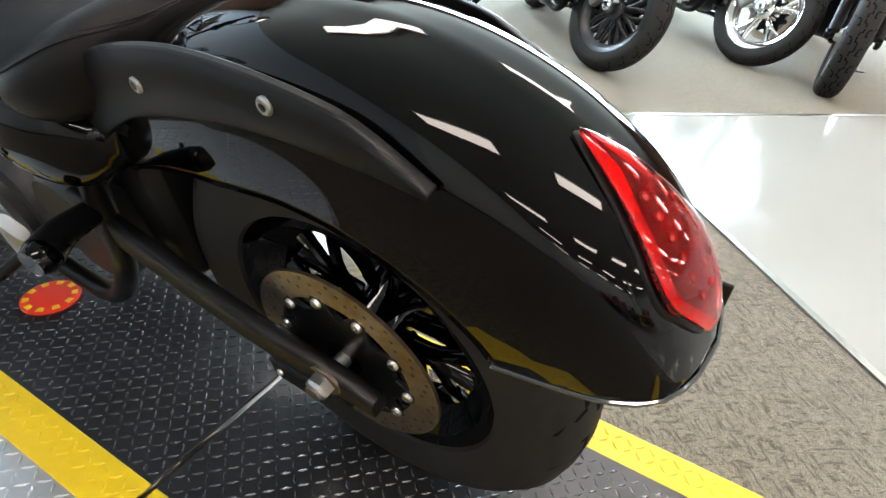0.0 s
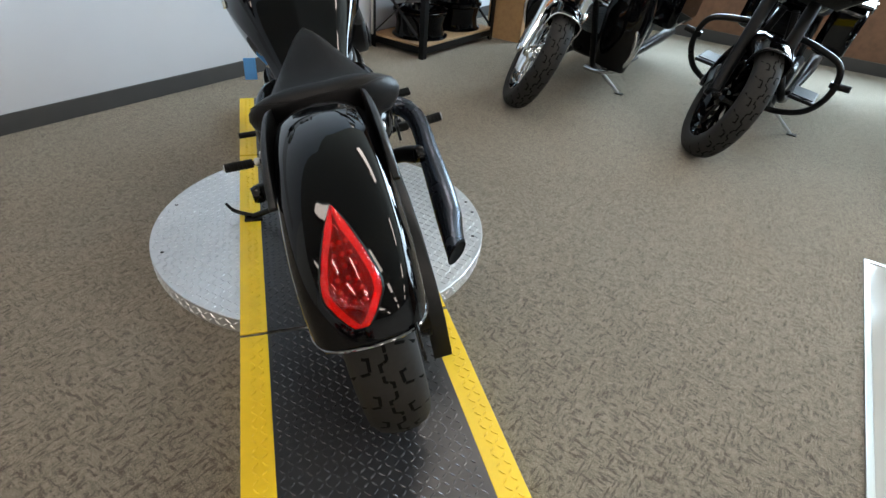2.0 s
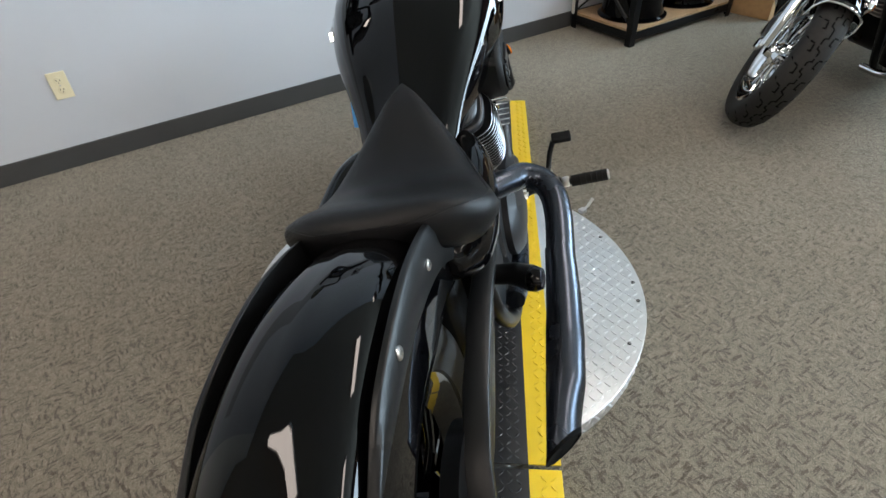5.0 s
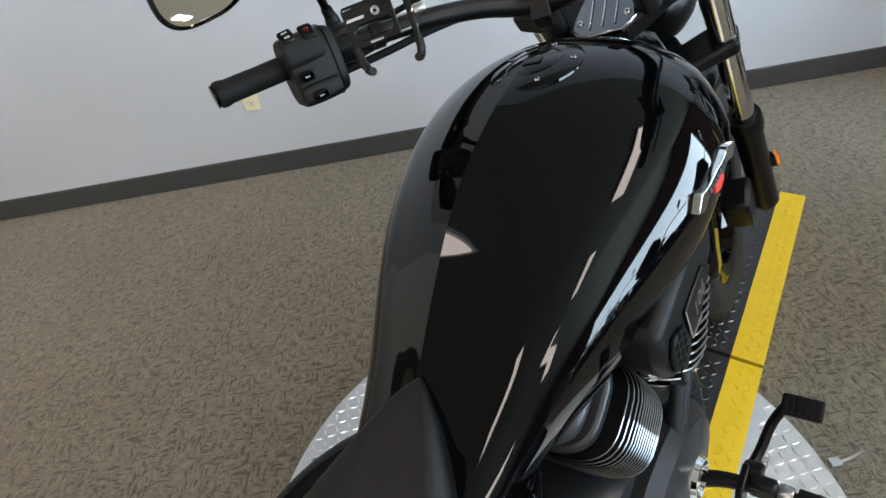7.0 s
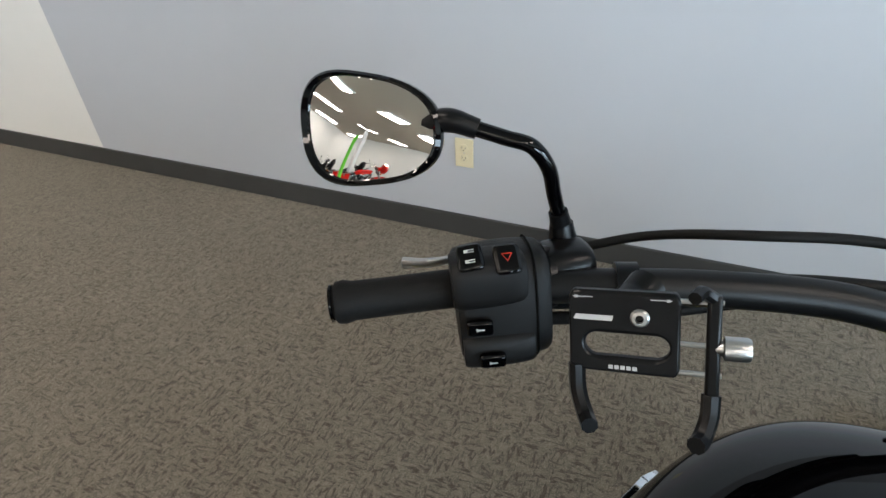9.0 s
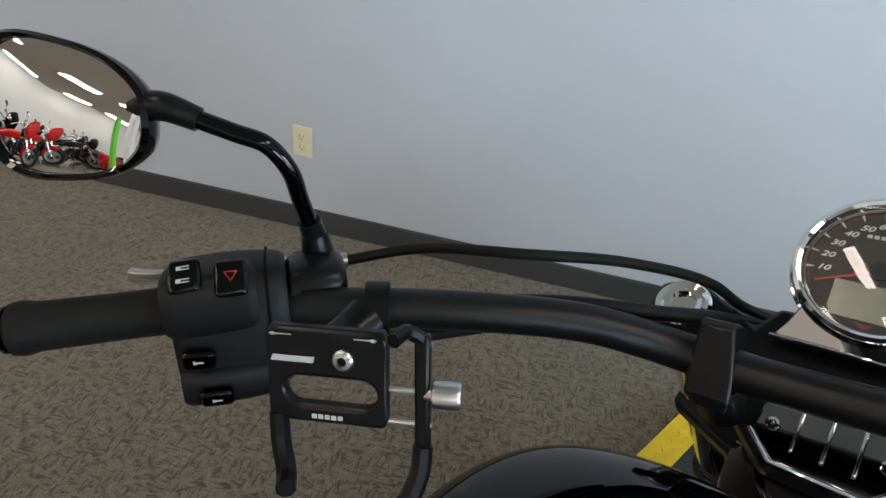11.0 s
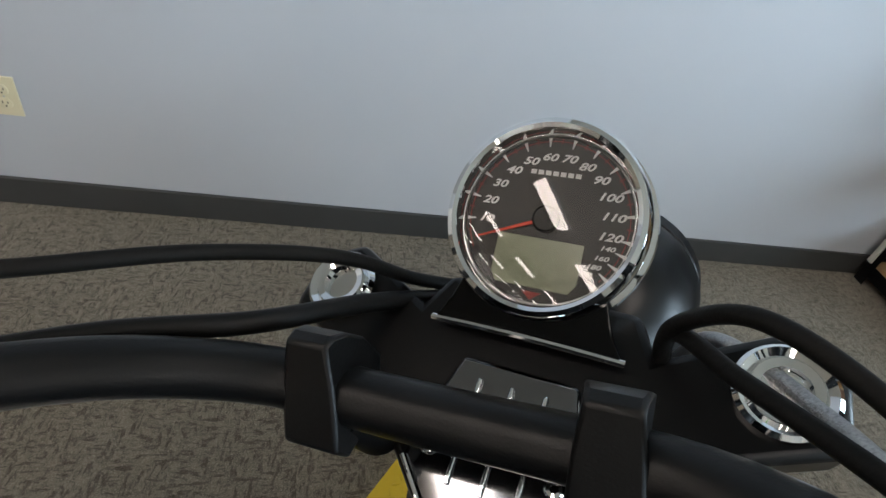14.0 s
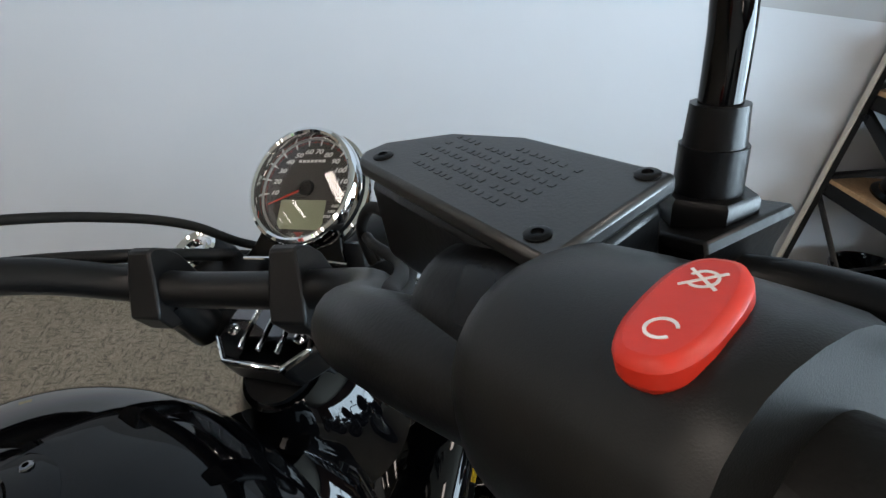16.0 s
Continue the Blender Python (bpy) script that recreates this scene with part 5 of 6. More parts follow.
bt = part("rocker_button", plate(rounded(0.011, 0.013), 0, 0.006), GLOSS, sw, "glossy black rocker", m=L @ on_side((0.030, 0.0375, -0.130), (0.55, 0.83, 0.10)), bevel=0.003)
for y in (-0.006, 0.004):
    part("button_mark", boxes((-0.004, 0.001, y, y + 0.0008, 0.006, 0.0064), (-0.004, 0.001, y + 0.0022, y + 0.003, 0.006, 0.0064), (0.001, 0.0042, y, y + 0.003, 0.006, 0.0064)), GREYPRINT, bt, smooth=False)
bt = part("rocker_button", plate(rounded(0.011, 0.014), 0, 0.006), GLOSS, sw, "glossy black rocker", m=L @ on_side((0.034, 0.0345, -0.159), (0.62, 0.78, 0)), bevel=0.003)
part("button_mark", tube([(-0.004, -0.0035, 0.0062), (0.004, -0.0035, 0.0062), (0, 0.0035, 0.0062), (-0.004, -0.0035, 0.0062)], 0.0005, 6, smooth_path=False), RED, bt)
for x, y, z, nn in ((0.0415, -0.017, -0.132, (1, -0.1, 0.1)), (0.0455, -0.046, -0.140, (0.95, -0.25, 0.05))):
    bt = part("side_button", plate(rounded(0.011, 0.007), 0, 0.007), GLOSS, sw, m=L @ on_side((x, y, z), nn), bevel=0.002)
    part("button_mark", plate([(-0.0035, -0.0006), (0.0005, -0.0006), (0.003, -0.0016), (0.003, 0.0016), (0.0005, 0.0006), (-0.0035, 0.0006)], 0.007, 0.0074), GREYPRINT, bt, smooth=False)
pc = part("clutch_perch", housing(L, -0.238, -0.194, 0.027, 0.029, -0.004, 0.0), SATIN, bike, "black clutch lever perch", m=FORK)
part("perch_arm", boxes((-0.060, -0.02, -0.014, 0.014, -0.222, -0.196)), SATIN, pc, m=L, bevel=0.006)
part("clutch_lever", tube([(-0.058, 0.0, -0.205), (-0.072, 0.0, -0.17), (-0.068, 0.0, -0.13), (-0.066, 0.0, -0.09), (-0.072, 0.0, -0.072)], [0.008, 0.0075, 0.006, 0.006, 0.0085], 12, 30, flat=0.7), STEEL, bike, "silver clutch lever", m=LV)
part("cable_adjuster", tube([(-0.056, 0.0, -0.222), (-0.056, 0.0, -0.246)], 0.007, 12), STEEL, pc, m=L)
# right: switches, throttle, brake reservoir, lever
rw = part("right_switch_housing", housing(R, -0.177, -0.112, 0.034, 0.034, -0.002, 0.0, 0.85, 18, 0.93), SWITCHGEAR, bike, "black switch housing with red stop switch", m=FORK)
RV = FORK @ R
ks = part("stop_switch", plate(rounded(0.0082, 0.0162, 0.78, 36), 0, 0.007), RED, rw, "red engine stop switch", m=R @ on_side((-0.009, 0.0295, -0.130), (-0.25, 0.97, 0.05)) @ pose(0, 0, 0, -6, 0, 12), bevel=0.002)
part("switch_mark", arc(0.0022, 0.0028, 20, 320, 0.007, 0.0072), WHITE, ks, m=pose(0, -0.0075, 0), smooth=False)
part("switch_mark", arc(0.0022, 0.0028, -140, 160, 0.007, 0.0072), WHITE, ks, m=pose(0, 0.0075, 0), smooth=False)
for turn_ in (40, -40):
    part("switch_mark", boxes((-0.0042, 0.0042, -0.0003, 0.0003, 0.007, 0.0072)), WHITE, ks, m=pose(0, 0.0075, 0, 0, 0, turn_), smooth=False)
mc = part("brake_master_cylinder", housing(R, -0.222, -0.174, 0.0255, 0.0265, 0.001, 0.0, 0.95, 14, 0.95), SATIN, bike, "black brake master cylinder and reservoir", m=FORK)
RES = R @ pose(0, 0, -0.196) @ pose(0, 0, 0, 12, 0, 0) @ pose(0.0005, 0.0040, 0.0107, 0.5, 2.9, 7)
part("reservoir", plate([(0.003, -0.001), (0.054, 0.003), (0.047, 0.058), (0.034, 0.084), (0.014, 0.100), (0.005, 0.100), (0.001, 0.094)], -0.012, 0.0255, Matrix(((1, 0, 0, 0), (0, 0, 1, -0.004), (0, -1, 0, 0), (0, 0, 0, 1)))), SATIN, mc, m=RES, bevel=0.004)
part("reservoir_lid", plate([(0.001, -0.003), (0.056, 0.001), (0.049, 0.059), (0.036, 0.086), (0.015, 0.103), (0.004, 0.103), (-0.001, 0.097)], 0.0, 0.007, Matrix(((1, 0, 0, 0), (0, 0, 1, 0.0225), (0, -1, 0, 0), (0, 0, 0, 1)))), LID, mc, "satin black lid with embossed warning bars", m=RES, bevel=0.002)
part("reservoir_mount", boxes((-0.004, 0.05, -0.012, 0.0, -0.048, -0.002)), SATIN, mc, m=RES, bevel=0.005)
part("reservoir_sump", plate([(0.006, 0.0), (0.045, 0.004), (0.040, 0.070), (0.016, 0.088), (0.006, 0.086)], -0.036, -0.010, Matrix(((1, 0, 0, 0), (0, 0, 1, -0.004), (0, -1, 0, 0), (0, 0, 0, 1)))), SATIN, mc, m=RES, bevel=0.006)
for x, z in ((0.008, -0.008), (0.050, -0.007), (0.007, -0.091)):
    part("lid_screw", bolt(RES @ pose(x, 0.0295, z, -90, 0, 0), 0.004, 0.001), SATIN, mc)
bm = bmesh.new()
for i in range(6):
    for j in range(17):
        if (i * 7 + j * 3) % 8 and not (i == 5 and j < 8):
            w_ = 0.0014 + 0.0007 * ((i * 5 + j * 11) % 4) / 3
            box(bm, 0.011 + i * 0.0056, 0.0132 + i * 0.0056, 0.0295, 0.0297, -0.080 + j * 0.0034, -0.080 + j * 0.0034 + w_)
part("lid_print", bm, LID, mc, m=RES, smooth=False)
part("mirror_mount", loft([[R @ Vector(p) for p in ((0.074 - h, y, -0.190 - w), (0.074 + h, y, -0.190 - w), (0.074 + h, y, -0.190 + w), (0.074 - h, y, -0.190 + w))] for y, h, w in ((-0.012, 0.014, 0.011), (0.004, 0.018, 0.014), (0.014, 0.022, 0.018), (0.0175, 0.021, 0.017))]), SATIN, mc, bevel=0.001)
part("mirror_arm", boxes((0.03, 0.062, -0.012, 0.010, -0.204, -0.178)), SATIN, mc, m=R, bevel=0.005)
part("brake_lever", tube([(0.058, 0.0, -0.205), (0.075, 0.0, -0.16), (0.070, 0.0, -0.10), (0.066, 0.0, -0.04), (0.072, 0.0, -0.012)], [0.008, 0.0075, 0.006, 0.006, 0.0085], 12, 30, flat=0.7), SATIN, bike, "black brake lever", m=RV)


def mirror(side, base, joint, centre, normal):
    """A mirror on a bent stem; all places in the motorcycle's own space."""
    st = part("mirror", tube([base, (Vector(base) + Vector((0, 0, 0.025)))], [0.0145, 0.0105] if side < 0 else [0.0108, 0.0104], 16), SATIN, bike, "black rear-view mirror on a bent stem")
    if side > 0:
        part("lock_nut", solid_lathe([(0.0150, 0.0), (0.0158, 0.0015), (0.0158, 0.0085), (0.0148, 0.010)], "z", 6), SATIN, st, m=pose(*base))
    b, j = Vector(base), Vector(joint)
    el = b + Vector((0.012 if side < 0 else 0.0, -0.022 if side < 0 else 0.0, 0.100))
    low = b + Vector((0, 0, 0.02))
    part("stem", tube([low, low.lerp(el, 0.45), low.lerp(el, 0.82), el + (j - el) * 0.13, el.lerp(j, 0.4), el.lerp(j, 0.7), j], 0.0066, 14, 60), GLOSS, st)
    part("stem_collar", tube([low.lerp(el, 0.02), low.lerp(el, 0.22)], [0.0098, 0.0088], 14), SATIN, st)
    n = Vector(normal).normalized()
    c = Vector(centre)
    r = Vector((0, 0, 1)).cross(n).normalized()
    u = n.cross(r)
    m = Matrix((r, u, n)).transposed().to_4x4()
    m.translation = c
    def outline(k):
        pts = []
        for i in range(48):
            a = 2 * math.pi * i / 48
            x, y = math.cos(a), math.sin(a)
            x, y = math.copysign(abs(x) ** 0.72, x), math.copysign(abs(y) ** 0.78, y)
            w = 0.071 + k
            h = (0.0455 + k) * (1 + 0.2 * side * x)
            pts.append((w * x, h * y + 0.004 * side * x))
        return pts
    part("shell", loft([[m @ Vector((x * q, y * q, z)) for x, y in outline(0.003)] for q, z in ((0.30, -0.028), (0.7, -0.023), (0.93, -0.013), (1.0, -0.002), (1.0, 0.003), (0.955, 0.006), (0.905, 0.003), (0.905, -0.004))]), GLOSS, st, "gloss black mirror shell")
    rows = []
    for q in (0.0005, 0.25, 0.5, 0.75, 0.906):
        rows.append([m @ Vector((x * q, y * q, 0.0030 - 0.0030 * q * q)) for x, y in outline(0.003)])
    part("mirror_glass", loft(rows, caps=False), MIRROR, st, "silvered convex mirror glass", angle=80)
    part("joint", tube([j.lerp(el, 0.3), j, j.lerp(c - n * 0.016, 0.3)], [0.0085, 0.010, 0.0105], 14), SATIN, st)
    return st


mirror(-1, (-0.323, 1.038, 1.032), (-0.356, 0.958, 1.164), (-0.415, 0.907, 1.160), tuple(BIKE.to_3x3().inverted() @ Vector((0.467, -0.809, 0.358))))
rb = FORK @ (R @ Vector((0.074, 0.016, -0.190)))
mirror(1, tuple(rb), tuple(rb + Vector((0.075, -0.02, 0.155))), tuple(rb + Vector((0.145, -0.04, 0.16))), (-0.4, -0.9, 0.1))

# cables
part("clutch_cable", tube([tuple(LV @ Vector((-0.056, 0.0, -0.244))), tuple(LV @ Vector((-0.056, 0.004, -0.30))), tuple(FORK @ Vector((-0.21, 0.01, 0.130))), tuple(FORK @ Vector((-0.157, 0.06, 0.079))), tuple(FORK @ Vector((-0.109, 0.10, 0.018))), tuple(FORK @ Vector((-0.09, 0.116, -0.03))), tuple(FORK @ Vector((-0.07, 0.13, -0.06)))], 0.0048, 12, 70), RUBBER, bike, "black clutch cable")
part("wiring_sleeve", tube([tuple(LV @ Vector((-0.01, -0.03, -0.20))), tuple(FORK @ Vector((-0.25, -0.065, 0.14))), tuple(FORK @ Vector((-0.18, 0.0, 0.090))), tuple(FORK @ Vector((-0.127, 0.035, 0.055))), tuple(FORK @ Vector((-0.10, 0.085, -0.01))), tuple(FORK @ Vector((-0.07, 0.12, -0.06)))], 0.0065, 12, 70), PLASTIC, bike, "black wiring sleeve")
part("left_lower_hose", tube([tuple(LV @ Vector((0.0, -0.038, -0.165))), tuple(FORK @ Vector((-0.27, -0.112, 0.148))), tuple(FORK @ Vector((-0.21, -0.045, 0.108))), tuple(FORK @ Vector((-0.165, 0.012, 0.066)))], 0.006, 12, 50), RUBBER, bike)
for k, (lift, out) in enumerate(((0.085, 0.0), (0.045, -0.02))):
    part("throttle_cable", tube([tuple(FORK @ Vector((0.078, 0.095, -0.07))), tuple(FORK @ Vector((0.083, 0.105, -0.01 + lift * 0.3))), tuple(FORK @ Vector((0.110, 0.10 + out, 0.005 + lift * 0.55))), tuple(FORK @ Vector((0.166 + out * 0.5, 0.06 + out * 0.7, 0.05 + lift * 0.22))), tuple(FORK @ Vector((0.192, 0.004, 0.098 + 0.01 * k))), tuple(FORK @ Vector((0.217, -0.034, 0.143 + 0.008 * k))), tuple(FORK @ Vector((0.257, -0.058, 0.176))), tuple(RV @ Vector((0.02, -0.02 - 0.006 * k, -0.215)))], 0.0048, 12, 80), RUBBER, bike, "black throttle cable")
part("brake_hose", tube([tuple(RV @ Vector((0.02, -0.02, -0.23))), tuple(FORK @ Vector((0.254, -0.056, 0.160))), tuple(FORK @ Vector((0.212, -0.022, 0.118))), tuple(FORK @ Vector((0.183, 0.03, 0.055))), tuple(FORK @ Vector((0.155, 0.082, -0.005))), tuple(FORK @ Vector((0.10, 0.13, -0.055))), tuple(FORK @ Vector((0.085, 0.13, -0.10)))], 0.0048, 12, 60), mat("braided_steel", (0.42, 0.42, 0.42), 0.35, 1.0, grain=0.7, gscale=600, bump=0.5, bscale=900), bike, "braided steel brake hose")

# ---- phone holder clamped to the bar ----
hr, hu = Vector((0.77, 0.63, -0.11)).normalized(), Vector((0.02, 0.32, 0.95))
hu = (hu - hr * hu.dot(hr)).normalized()
hm = Matrix((hr, hu, hr.cross(hu))).transposed().to_4x4()
hm.translation = Vector((-0.160, 0.976, 1.068)) - hr * 0.012 - hu * 0.0185
HOLD = BIKE @ hm @ pose(0.0, 0.002, 0, 0, 0, 7)
ph = empty("phone_holder", HOLD, "black aluminium phone holder clamped on the handlebar", "phone holder")
bm = bmesh.new()
ring_in, ring_out = [], []
for i in range(48):
    a = 2 * math.pi * (i + 0.5) / 48
    c, s = math.cos(a), math.sin(a)
    ring_in.append((0.002 + math.copysign(0.0175, c) + 0.0078 * c, -0.0085 + 0.0078 * s))
    k = 1 / max(abs(c) / 0.033, abs(s) / 0.027)
    ring_out.append((c * k, s * k))
rows = [[bm.verts.new((x, y, z)) for x, y in ring] for ring, z in ((ring_in, -0.004), (ring_in, 0.004), (ring_out, 0.004), (ring_out, -0.004))]
for p, q in zip(rows, rows[1:] + rows[:1]):
    for i in range(48):
        bm.faces.new((p[i], p[(i + 1) % 48], q[(i + 1) % 48], q[i]))
part("base_plate", bm, SATIN, ph, "black plate with an oblong slot", bevel=0.002)
part("bolt", bolt(pose(0.010, 0.011, 0.004), 0.0058, 0.003), STEEL, ph)
part("logo", plate([(-0.0300, 0.0078), (-0.0065, 0.0078), (-0.0055, 0.0112), (-0.0285, 0.0112)], 0.004, 0.0043), GREYPRINT, ph, "plain grey logo shape", smooth=False)
for i in range(5):
    part("print", boxes((-0.0085 + i * 0.0036, -0.0058 + i * 0.0036, -0.0240, -0.0215, 0.004, 0.0043)), GREYPRINT, ph, smooth=False)
for x, d in ((-0.024, -1), (0.022, 1)):
    part("arrow_print", boxes((x - 0.006, x + 0.006, 0.0226, 0.0231, 0.004, 0.0043), (x + d * 0.004 - 0.001, x + d * 0.004 + 0.001, 0.0220, 0.0237, 0.0042, 0.0044)), GREYPRINT, ph, smooth=False)
for y in (0.022, -0.005, -0.0235):
    part("guide_rod", tube([(0.030, y, 0), (0.056, y, 0)], 0.0016, 10), STEEL, ph)
cl = part("sliding_jaw", boxes((0.047, 0.055, -0.040, 0.027, -0.004, 0.004)), SATIN, ph, bevel=0.002)
part("jaw_hook", tube([(0.051, -0.036, 0.0), (0.050, -0.050, 0.004), (0.046, -0.060, 0.012), (0.043, -0.060, 0.020)], 0.0056, 8), SATIN, cl)
part("jaw_hook", tube([(0.051, 0.024, 0.0), (0.044, 0.030, 0.006), (0.040, 0.029, 0.016)], 0.004, 8), SATIN, cl)
part("fixed_hook", tube([(-0.029, -0.024, 0.0), (-0.028, -0.042, 0.002), (-0.022, -0.056, 0.010), (-0.018, -0.057, 0.020)], 0.0056, 8), SATIN, ph)
part("knob", lathe([(0.0, 0.013), (0.0062, 0.013), (0.0072, 0.011), (0.0072, -0.001), (0.005, -0.002), (0.003, -0.010)], "x", 24, m=pose(0.058, -0.0055, 0)), STEEL, ph, "knurled silver thumb screw")
part("clamp", tube([(0.0, 0.012, -0.006), (0.006, 0.016, -0.020), (0.012, 0.020, -0.030)], [0.012, 0.012, 0.014], 14), SATIN, ph)
part("clamp_ring", lathe([(0.0158, -0.009), (0.0205, -0.009), (0.0205, 0.009), (0.0158, 0.009), (0.0158, -0.009)], "z", 32), SATIN, ph, m=HOLD.inverted() @ BIKE @ FORK @ along_bar(0.247))

# ---- small things by the motorcycle ----
tg = empty("price_tag", pose(-0.204, 0.914, 0.684), "blue card tag hanging from the handlebar", "tag")
part("card", boxes((-0.019, 0.019, -0.0006, 0.0006, -0.10, -0.03)), BLUE, tg, bevel=0.0003)
part("string", tube([(0, 0, -0.03), (0.003, 0.003, 0.0), (0.012, 0.01, 0.045)], 0.0008, 6), WHITE, tg)
co = empty("stand_puck", pose(-0.066, 0.82, TZ + 0.0045), "red and yellow plastic puck under the motorcycle", "puck")
part("disc", solid_lathe([(0.058, 0.0), (0.058, 0.004), (0.050, 0.0062)], "z", 48), RED, co)
for i in range(10):
    a = 36 * i
    part("yellow_tab", plate([(0.040, -0.006), (0.052, -0.008), (0.052, 0.008), (0.040, 0.006)], 0.0050, 0.0068, pose(0, 0, 0, 0, 0, a)), YELLOW, co, smooth=False)
ky = empty("key_tag", BIKE @ pose(-0.205, 0.515, 0.415), "white key tag on a ring by the engine", "tag")
part("tag_card", plate(rounded(0.014, 0.024, 0.6), -0.001, 0.001, pose(0, 0, 0, 60, 10, 40)), WHITE, ky, bevel=0.0004)

# ---- shelf with wheel rims at the end of the wall ----
SHA0, SHA1, SHB0, SHB1 = 0.815, 1.775, -0.545, -0.03
PALE = mat("pale_grey_paint", (0.55, 0.54, 0.50), 0.5, wear=0.4, second=(0.38, 0.37, 0.34))
se = empty("storage_shelf", ROOM @ pose(SHA0, SHB0, 0), "black steel shelf with particle-board decks and wheel rims", "shelf")
SW, SD = SHA1 - SHA0, SHB1 - SHB0
for x in (0, SW):
    for y in (0, SD):
        sx, sy = (1 if x == 0 else -1), (1 if y == 0 else -1)
        part("post", boxes((min(x, x + sx * 0.045), max(x, x + sx * 0.045), min(y, y + sy * 0.003), max(y, y + sy * 0.003), 0, 1.85), (min(x, x + sx * 0.003), max(x, x + sx * 0.003), min(y + sy * 0.003, y + sy * 0.045), max(y + sy * 0.003, y + sy * 0.045), 0, 1.85)), SATIN, se, bevel=0.001)
part("edge_strip", boxes((-0.008, -0.001, SD - 0.022, SD, 0.09, 1.85)), PALE, se, "pale grey edge strip", bevel=0.001)
for z in (0.085, 0.58, 0.92, 1.30, 1.80):
    part("beam", boxes((0.003, SW - 0.003, 0.004, 0.034, z - 0.05, z), (0.003, SW - 0.003, SD - 0.034, SD - 0.004, z - 0.05, z), (0.004, 0.034, 0.034, SD - 0.034, z - 0.05, z), (SW - 0.034, SW - 0.004, 0.034, SD - 0.034, z - 0.05, z)), SATIN, se, bevel=0.002)
    part("deck", boxes((0.006, SW - 0.006, 0.006, SD - 0.006, z + 0.0005, z + 0.016)), WOOD, se, "particle-board deck")
for x in (0.012, SW - 0.012):
    for z0, z1, wide in ((0.11, 0.52, 0.010), (0.60, 0.86, 0.020), (0.94, 1.24, 0.020), (1.32, 1.74, 0.020)):
        part("brace", tube([(x, 0.02, z0), (x, SD - 0.02, z1)], wide, 8, flat=0.25), SATIN, se)
        part("brace", tube([(x, SD - 0.02, z0), (x, 0.02, z1)], wide, 8, flat=0.25), SATIN, se)


def wheel_rim(m, r=0.215, w=0.19, mat_=GLOSS):
    e = empty("wheel_rim", m, "black multi-spoke wheel rim lying on a shelf deck", "wheel rim", "rims on the shelf")
    part("barrel", lathe([(r, 0), (r, 0.008), (r - 0.02, 0.02), (r - 0.03, w * 0.5), (r - 0.014, w - 0.02), (r, w - 0.008), (r, w), (r - 0.008, w), (r - 0.02, w - 0.03), (r - 0.038, w * 0.5), (r - 0.03, 0.02), (r - 0.008, 0.0), (r, 0)], "z", 56), mat_, e)
    part("hub", solid_lathe([(0.032, w - 0.055), (0.036, w - 0.02), (0.028, w - 0.012)], "z", 28), mat_, e)
    for i in range(10):
        a = 2 * math.pi * i / 10
        for o in (-0.10, 0.10):
            part("spoke", tube([(0.026 * math.cos(a), 0.026 * math.sin(a), w - 0.035), (0.6 * r * math.cos(a + o * 0.7), 0.6 * r * math.sin(a + o * 0.7), w - 0.03), ((r - 0.014) * math.cos(a + o), (r - 0.014) * math.sin(a + o), w - 0.018)], [0.009, 0.007, 0.009], 6, 6), mat_, e)
    part("lip", lathe([(r - 0.006, w), (r - 0.003, w + 0.003), (r + 0.001, w)], "z", 56), BLACKCHROME, e)
    return e


rim0 = wheel_rim(ROOM @ pose(SHA0 + 0.25, SHB0 + 0.235, 0.1025))
for k, (a, b, z) in enumerate(((SHA0 + 0.71, SHB0 + 0.235, 0.1025), (SHA0 + 0.27, SHB0 + 0.255, 0.5975), (SHA0 + 0.72, SHB0 + 0.255, 0.5975), (SHA0 + 0.25, SHB0 + 0.255, 0.9375), (SHA0 + 0.71, SHB0 + 0.255, 0.9375), (SHA0 + 0.71, SHB0 + 0.235, 0.297), (SHA0 + 0.71, SHB0 + 0.255, 1.3175))):
    copy_thing(rim0, ROOM @ pose(a, b, z, 0, 0, 17 * (k + 1)))
cb = empty("cardboard_box", ROOM @ pose(1.97, -0.60, 0, 0, 0, 6), "tall brown cardboard box standing beside the shelf", "box")
part("body", boxes((-0.13, 0.13, -0.16, 0.16, 0, 1.15)), CARD, cb, bevel=0.003)
part("tape", boxes((-0.1305, 0.1305, -0.022, 0.022, 1.1502, 1.1508)), mat("packing_tape", (0.5, 0.36, 0.18), 0.25), cb)
for sy in (-1, 1):
    part("flap", boxes((-0.128, 0.128, min(0.001 * sy, 0.158 * sy), max(0.001 * sy, 0.158 * sy), 1.1502, 1.1542)), CARD, cb, bevel=0.001)


